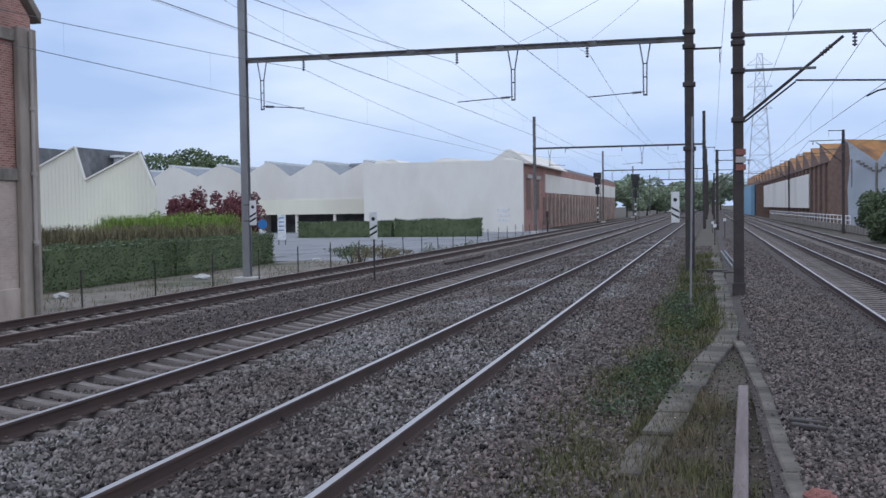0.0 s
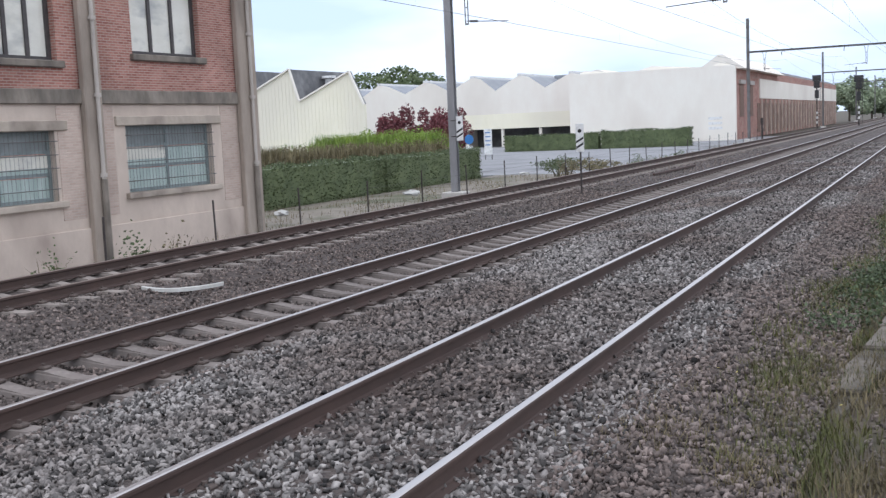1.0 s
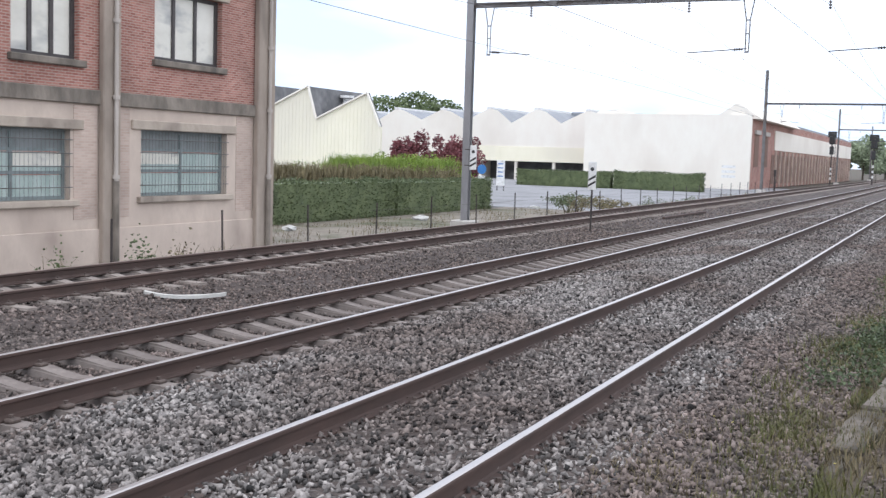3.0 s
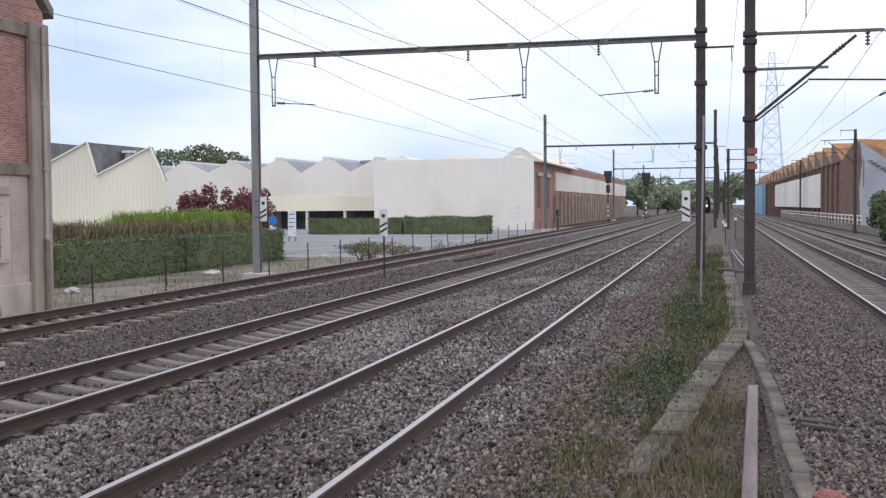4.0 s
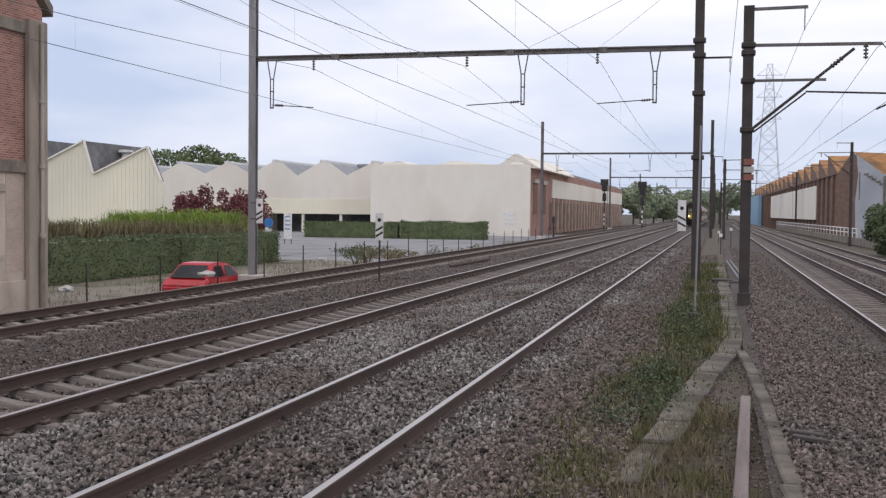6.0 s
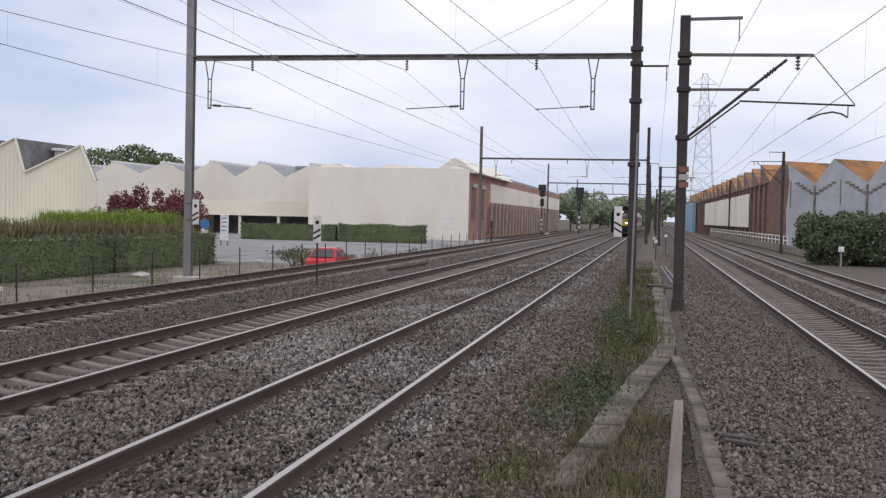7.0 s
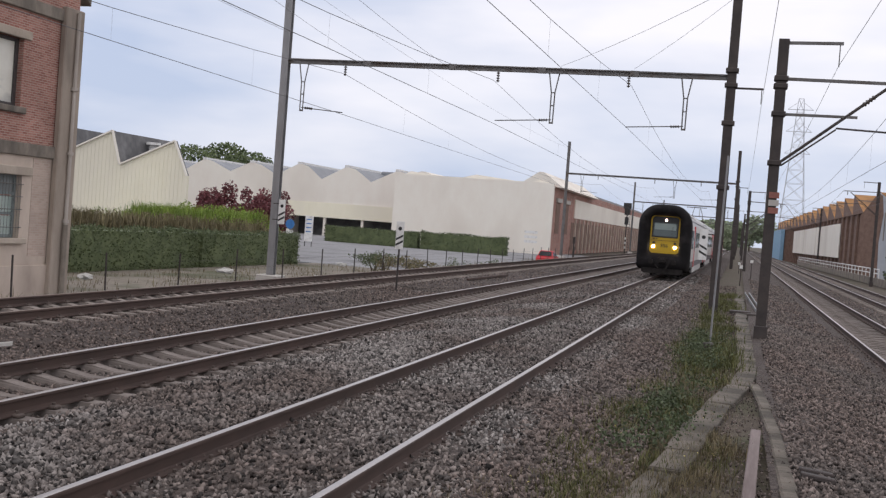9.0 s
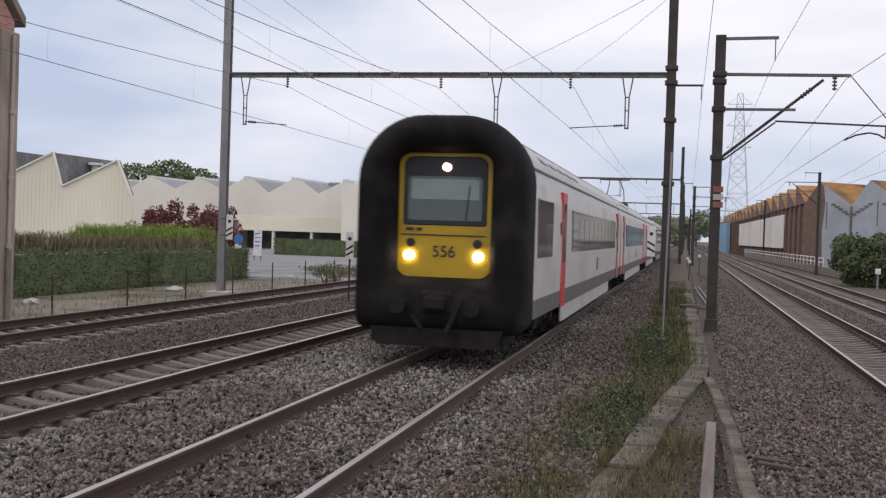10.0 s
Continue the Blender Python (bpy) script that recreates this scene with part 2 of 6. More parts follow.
M_HEDGE = mat("hedge_leaf", (0.062, 0.085, 0.036), (0.122, 0.150, 0.066), 0.65, scale=1.0, bump=0, jitter=0.25, island=True)
M_SHRUB = mat("shrub_leaf", (0.124, 0.194, 0.027), (0.259, 0.346, 0.054), 0.6, scale=0.8, bump=0, jitter=0.35, island=True)
M_TREE = mat("tree_leaf", (0.065, 0.098, 0.039), (0.156, 0.195, 0.078), 0.6, scale=0.5, bump=0, jitter=0.35, island=True)
M_PURPLE = mat("purple_leaf", (0.103, 0.029, 0.034), (0.218, 0.063, 0.069), 0.6, scale=0.8, bump=0, jitter=0.35, island=True)
# Distance haze is put into this leaf colour, paler than M_TREE.
M_TREE_HAZED = mat("hazed_tree_leaf", (0.198, 0.243, 0.162), (0.324, 0.378, 0.234), 0.7, scale=0.3, bump=0, jitter=0.25, island=True)
M_BARK = mat("bark", (0.07, 0.055, 0.04), (0.13, 0.10, 0.075), 0.9, scale=5, bump=0.5)
M_SIGN = mat("sign_white", (0.72, 0.72, 0.70), (0.80, 0.80, 0.78), 0.5, scale=4, bump=0, spot=(0.55, 0.54, 0.51), spot_scale=3)
M_BLACK = mat("sign_black", (0.02, 0.02, 0.02), (0.03, 0.03, 0.03), 0.5, scale=4, bump=0)
M_RED = mat("red_paint", (0.55, 0.05, 0.05), (0.62, 0.07, 0.065), 0.35, scale=2, bump=0)
M_FADED = mat("faded_red", (0.22, 0.085, 0.07), (0.34, 0.15, 0.12), 0.85, scale=7, bump=0.4)
M_BLUE = mat("sign_blue", (0.04, 0.16, 0.42), (0.06, 0.2, 0.48), 0.4, scale=3, bump=0)
M_RUBBER = mat("rubber", (0.008, 0.008, 0.008), (0.016, 0.014, 0.015), 0.8, scale=3, bump=0.25, bump_scale=9, spot=(0.030, 0.027, 0.027), spot_scale=1.2)
M_YELLOW = mat("train_yellow", (0.487, 0.310, 0.009), (0.546, 0.355, 0.014), 0.4, scale=3, bump=0, spot=(0.369, 0.236, 0.023), spot_scale=1.5)
M_BODY = mat("train_grey", (0.54, 0.53, 0.51), (0.62, 0.61, 0.59), 0.42, scale=1.2, bump=0.02, spot=(0.46, 0.44, 0.42), spot_scale=0.5)
M_ROOF = mat("train_roof", (0.40, 0.40, 0.40), (0.5, 0.5, 0.5), 0.5, scale=1.2, bump=0.05)
M_BAND_T = mat("train_dark_band", (0.10, 0.095, 0.10), (0.15, 0.14, 0.15), 0.5, scale=1.5, bump=0.02)
M_GLASS = mat("train_glass", (0.035, 0.04, 0.045), (0.07, 0.075, 0.08), 0.08, scale=0.6, bump=0)
M_SCREEN = mat("windscreen", (0.10, 0.125, 0.125), (0.14, 0.165, 0.16), 0.08, scale=0.6, bump=0)
M_BLIND_T = mat("cab_blind", (0.25, 0.31, 0.29), (0.31, 0.37, 0.345), 0.3, scale=2, bump=0)
M_UNDER = mat("under_frame", (0.012, 0.011, 0.011), (0.032, 0.028, 0.026), 0.85, scale=4, bump=0.3)
M_LAMP = mat("headlight_glow", (1.0, 0.84, 0.64), (1.0, 0.84, 0.64), 0.3, bump=0, emit=22.0)
M_REDLAMP = mat("top_lamp_glow", (1.0, 0.62, 0.52), (1.0, 0.62, 0.52), 0.3, bump=0, emit=10.0)
M_CAR = mat("car_red", (0.50, 0.02, 0.03), (0.56, 0.03, 0.04), 0.3, scale=2, bump=0)
M_TYRE = mat("tyre", (0.02, 0.02, 0.02), (0.035, 0.035, 0.035), 0.85, scale=6, bump=0.1)
M_TIMBER = mat("weathered_timber", (0.115, 0.086, 0.080), (0.235, 0.192, 0.182), 0.9, scale=6, bump=0.5, stretch=(1, 0.1, 1))
M_RUBBISH = mat("pale_rubbish", (0.46, 0.45, 0.42), (0.60, 0.59, 0.55), 0.8, scale=6, bump=0.3)
M_FLOWER = mat("yellow_flower", (0.62, 0.52, 0.10), (0.74, 0.66, 0.25), 0.7, scale=6, bump=0)
M_FAR = mat("far_green", (0.09, 0.11, 0.06), (0.15, 0.17, 0.09), 0.9, scale=0.05, bump=0)
M_PYLON = mat("pylon_steel", (0.44, 0.45, 0.49), (0.54, 0.55, 0.59), 0.6, metal=0.0, scale=1, bump=0)


# ---- mesh helpers ----
def mesh_of(name, verts, faces, material, smooth=False):
    me = bpy.data.meshes.new(name)
    me.from_pydata([tuple(v) for v in verts], [], faces)
    me.validate()
    if material:
        for m in (material if isinstance(material, (list, tuple)) else [material]):
            me.materials.append(m)
    if smooth:
        for p in me.polygons:
            p.use_smooth = True
    return me


def box(bm, lo, hi, bevel=0.0, mi=0):
    c = [(a + b) / 2 for a, b in zip(lo, hi)]
    s = [max(abs(b - a), 1e-4) for a, b in zip(lo, hi)]
    r = bmesh.ops.create_cube(bm, size=1.0, matrix=Matrix.Translation(c) @ Matrix.Diagonal((*s, 1)))
    fs = {f for v in r["verts"] for f in v.link_faces}
    for f in fs:
        f.material_index = mi
    if bevel:
        es = list({e for v in r["verts"] for e in v.link_edges})
        bmesh.ops.bevel(bm, geom=es, offset=bevel, segments=1, affect="EDGES", profile=0.5)


def bar(bm, a, b, r=0.02, n=6, r2=None):
    """A round bar between two points."""
    a, b = Vector(a), Vector(b)
    d = b - a
    q = d.to_track_quat("Z", "Y").to_matrix().to_4x4()
    bmesh.ops.create_cone(bm, cap_ends=True, segments=n, radius1=r, radius2=r if r2 is None else r2, depth=d.length, matrix=Matrix.Translation((a + b) / 2) @ q)


def beam(bm, a, b, w, h):
    """A square bar between two points."""
    a, b = Vector(a), Vector(b)
    d = b - a
    q = d.to_track_quat("Z", "Y").to_matrix().to_4x4()
    bmesh.ops.create_cube(bm, size=1.0, matrix=Matrix.Translation((a + b) / 2) @ q @ Matrix.Diagonal((w, h, d.length, 1)))


def prism(bm, outline, axis, lo, hi, mi=0):
    """An outline of (u, z) pulled along an axis: 'x' has u=y, 'y' has u=x."""
    def at(u, z, w):
        return (w, u, z) if axis == "x" else (u, w, z)
    A = [bm.verts.new(at(u, z, lo)) for u, z in outline]
    B = [bm.verts.new(at(u, z, hi)) for u, z in outline]
    fs = [bm.faces.new(A), bm.faces.new(B[::-1])]
    n = len(A)
    for i in range(n):
        fs.append(bm.faces.new((A[i], B[i], B[(i + 1) % n], A[(i + 1) % n])))
    for f in fs:
        f.material_index = mi
    bmesh.ops.recalc_face_normals(bm, faces=fs)


def finish(name, bm, material, smooth=False):
    me = bpy.data.meshes.new(name)
    bmesh.ops.recalc_face_normals(bm, faces=bm.faces[:])
    bm.to_mesh(me)
    bm.free()
    for m in (material if isinstance(material, (list, tuple)) else [material]):
        me.materials.append(m)
    if smooth:
        for p in me.polygons:
            p.use_smooth = True
    return me


def part(name, bm, material, parent, label="", smooth=False):
    ob = new(name, finish(name, bm, material, smooth))
    ob.parent = parent
    return tagged(ob, label)


def thing(name, x=0, y=0, z=0, rz=0, label="", category="", group="", kind=""):
    ob = new(name)
    ob.empty_display_size = 0.2
    ob.matrix_basis = pose(x, y, z, 0, 0, rz)
    return tagged(ob, label, category, group, kind)


def solid(name, bm, material, label="", category="", group="", kind="", smooth=False):
    return tagged(new(name, finish(name, bm, material, smooth)), label, category, group, kind)


def big_mesh(name, V, F, material, label="", category="", kind="stuff", parent=None):
    """A large triangle mesh from arrays."""
    me = bpy.data.meshes.new(name)
    V = np.asarray(V, np.float32)
    F = np.asarray(F, np.int32)
    me.vertices.add(len(V))
    me.vertices.foreach_set("co", V.ravel())
    me.loops.add(F.size)
    me.loops.foreach_set("vertex_index", F.ravel())
    me.polygons.add(len(F))
    k = F.shape[1]
    me.polygons.foreach_set("loop_start", np.arange(0, F.size, k, dtype=np.int32))
    me.update(calc_edges=True)
    me.materials.append(material)
    ob = new(name, me)
    if parent:
        ob.parent = parent
    return tagged(ob, label, category, "", kind)


RNG = np.random.default_rng(4)


def scatter(protos, P, S, spin3=True):
    """Copies of small prototypes (verts, faces) at the points P with sizes S, turned at random, as one vertex and face array."""
    Vs, Fs, base = [], [], 0
    which = RNG.integers(0, len(protos), len(P))
    for k, (pv, pf) in enumerate(protos):
        idx = np.nonzero(which == k)[0]
        if not len(idx):
            continue
        n = len(idx)
        a = RNG.uniform(0, 2 * np.pi, (n, 3)) if spin3 else np.stack([RNG.normal(0, 0.25, n), RNG.normal(0, 0.25, n), RNG.uniform(0, 2 * np.pi, n)], 1)
        c, s = np.cos(a), np.sin(a)
        Z = np.zeros(n)
        O = np.ones(n)
        Rx = np.stack([O, Z, Z, Z, c[:, 0], -s[:, 0], Z, s[:, 0], c[:, 0]], 1).reshape(n, 3, 3)
        Ry = np.stack([c[:, 1], Z, s[:, 1], Z, O, Z, -s[:, 1], Z, c[:, 1]], 1).reshape(n, 3, 3)
        Rz = np.stack([c[:, 2], -s[:, 2], Z, s[:, 2], c[:, 2], Z, Z, Z, O], 1).reshape(n, 3, 3)
        R = Rz @ Ry @ Rx
        V = np.einsum("nij,vj->nvi", R, pv) * S[idx][:, None, None] + P[idx][:, None, :]
        F = pf[None] + (np.arange(n) * len(pv))[:, None, None] + base
        Vs.append(V.reshape(-1, 3))
        Fs.append(F.reshape(-1, pf.shape[1]))
        base += n * len(pv)
    return np.concatenate(Vs), np.concatenate(Fs)


def stone_protos(k=8):
    """Small angular broken stones."""
    out = []
    for i in range(k):
        bm = bmesh.new()
        for p in RNG.uniform(-1, 1, (9, 3)) * np.array([1.15, RNG.uniform(0.55, 0.85), RNG.uniform(0.42, 0.68)]):
            bm.verts.new(p)
        r = bmesh.ops.convex_hull(bm, input=bm.verts[:])
        bmesh.ops.delete(bm, geom=[v for v in bm.verts if not v.link_faces], context="VERTS")
        bmesh.ops.triangulate(bm, faces=bm.faces[:])
        bmesh.ops.recalc_face_normals(bm, faces=bm.faces[:])
        bm.verts.index_update()
        V = np.array([v.co[:] for v in bm.verts])
        F = np.array([[v.index for v in f.verts] for f in bm.faces])
        bm.free()
        out.append((V, F))
    return out


LEAF = [(np.array([(0, -0.5, 0), (0.32, 0, 0.08), (0, 0.5, 0), (-0.32, 0, 0.08)]), np.array([(0, 1, 2), (0, 2, 3)]))]


def leaf_box(lo, hi, n, size, top_noise=0.1):
    """Leaf places in the skin of a clipped block."""
    lo, hi = np.array(lo, float), np.array(hi, float)
    P = RNG.uniform(0, 1, (n, 3))
    face = RNG.integers(0, 3, n)
    P[np.arange(n), face] = np.where(RNG.uniform(0, 1, n) < 0.5, RNG.uniform(0, 0.12, n), RNG.uniform(0.88, 1.0, n))
    P = lo + P * (hi - lo)
    P += RNG.normal(0, 0.05, P.shape)
    P[:, 2] += top_noise * np.sin(P[:, 1] * 1.7 + P[:, 0]) * (P[:, 2] > (lo[2] + hi[2]) / 2)
    return P, RNG.uniform(0.6, 1.4, n) * size


def leaf_blob(c, r, n, size, lumps=9):
    """Leaf places in an uneven crown of several lumps."""
    c, r = np.array(c, float), np.array(r, float)
    L = RNG.normal(0, 0.42, (lumps, 3)).clip(-0.75, 0.75)
    k = RNG.integers(0, lumps, n)
    d = RNG.normal(0, 1, (n, 3))
    d /= np.linalg.norm(d, axis=1)[:, None]
    rad = RNG.uniform(0.25, 0.5, lumps)[k] * RNG.uniform(0.6, 1.08, n)
    P = L[k] + d * rad[:, None]
    return c + P * r, RNG.uniform(0.6, 1.4, n) * size


# ---- ground ----
LEFT_Z = -1.2      # road and yards to the left lie lower than the tracks
RIGHT_Z = -0.4     # the two tracks to the right lie a little lower
PROFILE = [(-4000, LEFT_Z - 0.3), (-60, LEFT_Z - 0.02), (-15.6, LEFT_Z - 0.02), (-14.5, -0.16), (-13.6, -0.09), (-10.5, -0.09), (-9.9, -0.19), (-9.3, -0.21), (-8.8, -0.155), (-8.6, -0.20), (-8.3, -0.25), (-6.9, -0.25), (-6.6, -0.20), (-6.4, -0.14), (-5.75, -0.07), (-5.2, 0.0), (-4.7, 0.0),
           (-2.0, 0.0), (-1.4, -0.06), (-0.6, -0.10), (0.1, -0.06), (0.8, -0.06), (1.4, -0.14), (2.5, RIGHT_Z + 0.05), (3.28, RIGHT_Z + 0.02), (3.40, RIGHT_Z - 0.10), (4.84, RIGHT_Z - 0.10), (4.96, RIGHT_Z + 0.015), (5.5, RIGHT_Z + 0.05), (6.0, RIGHT_Z + 0.07), (8.6, RIGHT_Z + 0.07), (9.6, RIGHT_Z - 0.2), (4000, RIGHT_Z - 0.3)]
PX = [p[0] for p in PROFILE]
PZ = [p[1] for p in PROFILE]


def ground_z(x):
    return np.interp(x, PX, PZ)


def sheet(name, xs, ys, material, label, lift=0.0, rough=0.0):
    X, Y = np.meshgrid(np.array(xs, float), np.array(ys, float))
    Z = ground_z(X) + lift
    if rough:
        Z = Z + rough * (np.sin(X * 5.1 + Y * 3.3) * np.sin(Y * 4.7 - X * 2.1) + 0.6 * np.sin(X * 11 + 2) * np.sin(Y * 9.2))
    V = np.stack([X, Y, Z], -1).reshape(-1, 3)
    nx, ny = len(xs), len(ys)
    i = (np.arange(ny - 1)[:, None] * nx + np.arange(nx - 1)[None]).ravel()
    F = np.stack([i, i + 1, i + 1 + nx, i + nx], 1)
    return big_mesh(name, V, F, material, label, name, "structure")


sheet("ground", PX, [-600, -50, 0, 50, 200, 600, 4000], M_SOIL, "dusty bare soil ground around the tracks", -0.06)
sheet("ballast", np.arange(-14.5, -0.8, 0.17), np.concatenate([np.arange(-12, 40, 0.2), np.arange(40, 120, 1.0), np.arange(120, 700, 10.0)]), M_BALLAST_GAPSHADE, "grey-brown crushed stone ballast under the main tracks", 0.0, 0.012)
sheet("ballast_right", np.arange(0.45, 9.4, 0.2), np.concatenate([np.arange(-12, 40, 0.25), np.arange(40, 120, 1.0), np.arange(120, 700, 10.0)]), M_BALLAST_GAPSHADE, "brown crushed stone ballast of the lower tracks", 0.0, 0.012)

bm = bmesh.new()
box(bm, (-19.4, -40, LEFT_Z - 0.1), (-15.7, 330, LEFT_Z + 0.01))
solid("road", bm, M_ASPHALT, "grey asphalt road beside the railway", "road", kind="structure")
bm = bmesh.new()
box(bm, (-70, 68, LEFT_Z - 0.1), (-19.45, 165, LEFT_Z + 0.012))
solid("pavement", bm, M_ASPHALT, "pale asphalt yard before the factory", "pavement", kind="structure")
bm = bmesh.new()
box(bm, (-27.0, 22, LEFT_Z - 0.1), (-19.45, 67.9, LEFT_Z + 0.014))
solid("pavement_verge", bm, M_PATH, "sandy verge along the hedge", "verge", kind="structure")

# ---- tracks ----
TRACKS = {"near": (-3.38, 0.0), "middle": (-7.6, -0.15), "far": (-12.06, -0.05), "right_a": (4.12, RIGHT_Z), "right_b": (7.36, RIGHT_Z + 0.12)}
RAIL_PROF = [(-0.07, 0), (0.07, 0), (0.07, 0.014), (0.02, 0.03), (0.012, 0.045), (0.012, 0.125), (0.036, 0.137), (0.036, 0.156), (0.031, 0.166), (0.019, 0.172), (-0.019, 0.172), (-0.031, 0.166), (-0.036, 0.156), (-0.036, 0.137), (-0.012, 0.125), (-0.012, 0.045), (-0.02, 0.03), (-0.07, 0.014)]


def sleeper_mesh(material, mono=True):
    bm = bmesh.new()
    prof = [(-1.25, -0.2), (1.25, -0.2), (1.25, -0.005), (0.95, 0.0), (0.58, 0.0), (0.42, -0.028), (0.22, -0.055), (-0.22, -0.055), (-0.42, -0.028), (-0.58, 0.0), (-0.95, 0.0), (-1.25, -0.005)]
    A = [bm.verts.new((u, -0.14, z)) for u, z in prof]
    B = [bm.verts.new((u, 0.14, z)) for u, z in prof]
    for v in A + B:
        if v.co.z > -0.1:
            v.co.y *= 0.66
    bm.faces.new(A)
    bm.faces.new(B[::-1])
    for i in range(len(A)):
        bm.faces.new((A[i], B[i], B[(i + 1) % len(A)], A[(i + 1) % len(A)]))
    return finish("sleeper", bm, material)


ME_SLEEPER = {"near": sleeper_mesh(M_SLEEPER), "middle": sleeper_mesh(M_SLEEPER), "far": sleeper_mesh(M_SLEEPER_DARK), "right_a": sleeper_mesh(M_SLEEPER), "right_b": sleeper_mesh(M_SLEEPER_DARK)}
bm = bmesh.new()
for sx in (-1, 1):
    box(bm, (sx * 0.115 - 0.045, -0.06, -0.005), (sx * 0.115 + 0.045, 0.06, 0.035), 0.012)
    bar(bm, (sx * 0.10, 0, 0.02), (sx * 0.10, 0, 0.062), 0.02, 6)
ME_CLIP = finish("clip", bm, M_CLIP)


def track(key, label):
    x, z = TRACKS[key]
    t = thing("railway_track", x, 0, z, label=label, category="railway track", group="parallel railway tracks")
    for sx in (-0.75, 0.75):
        bm = bmesh.new()
        prism(bm, [(u + sx, w) for u, w in RAIL_PROF], "y", -12, 620)
        for f in bm.faces:
            c = f.calc_center_median()
            if abs(f.normal.z) > 0.8 and c.z > 0.165:
                f.material_index = 1
        part("rail", bm, [M_RAIL, M_HEAD_RUST if key == "far" else M_HEAD], t)
    low = -0.015 if key == "near" else 0.0
    n0 = 210 if key in ("near", "middle", "right_a") else 140
    sl = ME_SLEEPER[key]
    for i in range(n0):
        ob = new("sleeper", sl)
        ob.parent = t
        ob.matrix_basis = pose(random.uniform(-0.02, 0.02), -2 + 0.6 * i + random.uniform(-0.02, 0.02), low + random.uniform(-0.008, 0.004), 0, 0, random.uniform(-0.7, 0.7))
    V0 = np.array([v.co[:] for v in sl.vertices])
    F0 = [tuple(p.vertices) for p in sl.polygons]
    vs, fs = [], []
    for i in range(n0, 520):
        b = len(vs)
        vs += [(v[0], v[1] - 2 + 0.6 * i, v[2] + low) for v in V0]
        fs += [tuple(b + k for k in f) for f in F0]
    far = new("far_sleeper_row", mesh_of("far_sleeper_row", vs, fs, sl.materials[0]))
    far.parent = t
    tagged(far, kind="stuff")
    V0 = np.array([v.co[:] for v in ME_CLIP.vertices])
    F0 = [tuple(p.vertices) for p in ME_CLIP.polygons]
    vs, fs = [], []
    for i in range(110):
        for sx in (-0.75, 0.75):
            b = len(vs)
            vs += [(v[0] + sx, v[1] - 2 + 0.6 * i, v[2] + low) for v in V0]
            fs += [tuple(b + k for k in f) for f in F0]
    cl_ = new("rail_fastening", mesh_of("rail_fastening", vs, fs, M_CLIP))
    cl_.parent = t
    tagged(cl_, "rusty iron rail fastenings", kind="stuff")
    return t


track("near", "polished main track with buried sleepers in grey ballast")
track("middle", "polished main track with pale concrete sleepers showing")
track("far", "dull side track with dark worn sleepers in low ballast")
track("right_a", "lower track with close pale concrete sleepers")
track("right_b", "lower outer track with dark sleepers")

# stones of the ballast
PROTO = stone_protos()


def stones(name, x0, x1, y0, y1, n, size, material, label, keep=None, bias=1.6):
    x = RNG.uniform(x0, x1, n)
    y = y0 + (y1 - y0) * RNG.uniform(0, 1, n) ** bias
    if keep is not None:
        ok = keep(x, y)
        x, y = x[ok], y[ok]
    S = size * RNG.uniform(0.6, 1.35, len(x))
    P = np.stack([x, y, ground_z(x) + RNG.uniform(-0.012, 0.022, len(x))], 1)
    V, F = scatter(PROTO, P, S)
    return big_mesh(name, V, F, material, label, "ballast")


def off_sleepers(cx, top):
    def keep(x, y):
        on = (np.abs(((y + 2 + 0.3) % 0.6) - 0.3) < 0.13) & (np.abs(x - cx) < 1.24)
        return ~on | (RNG.uniform(0, 1, len(x)) < top)
    return keep


stones("ballast_stones", -5.4, -1.9, 3.2, 32, 48000, 0.029, M_STONE, "grey crushed ballast stones round the near track", off_sleepers(-3.38, 0.8), 1.5)
stones("ballast_stones", -6.6, -4.6, 3.2, 34, 25000, 0.031, M_STONE, "grey crushed ballast stones between two tracks", None, 1.5)
stones("ballast_stones", -9.2, -6.2, 4.0, 34, 23000, 0.029, M_STONE_BROWN, "brownish ballast stones among the middle sleepers", off_sleepers(-7.6, 0.04), 1.4)
stones("ballast_stones", -11.3, -8.9, 5.5, 36, 17000, 0.029, M_STONE_BROWN, "rusty brown ballast stones", None, 1.4)
stones("ballast_stones", -2.1, -0.75, 4.6, 30, 21000, 0.030, M_STONE_BROWN, "brown ballast stones on the shoulder", None, 1.5)
stones("ballast_stones", 0.66, 2.9, 6.5, 32, 28000, 0.029, M_STONE_BROWN, "brown ballast stones beside the kerb", None, 1.5)
stones("ballast_stones", 2.7, 5.6, 12, 34, 7000, 0.028, M_STONE_BROWN, "ballast stones of the lower track", off_sleepers(4.12, 0.02))
for x0, x1, m_, n_ in ((-5.9, -1.9, M_STONE, 17000), (-11.3, -5.9, M_STONE_BROWN, 13000), (-1.9, -0.9, M_STONE_BROWN, 4000), (0.8, 2.9, M_STONE_BROWN, 9000), (5.2, 6.4, M_STONE_BROWN, 3000)):
    stones("ballast_stones", x0, x1, 26, 75, n_, 0.037, m_, "crushed ballast stones farther along the tracks", None, 1.5)

stones("strip_grit", -0.45, 0.66, 5.5, 19, 3200, 0.016, M_STONE_BROWN, "fine grit between the kerbs", None, 1.3)
stones("strip_grit", -0.95, 0.08, 18, 60, 3200, 0.028, M_STONE_BROWN, "scattered stones along the middle strip", None, 1.3)

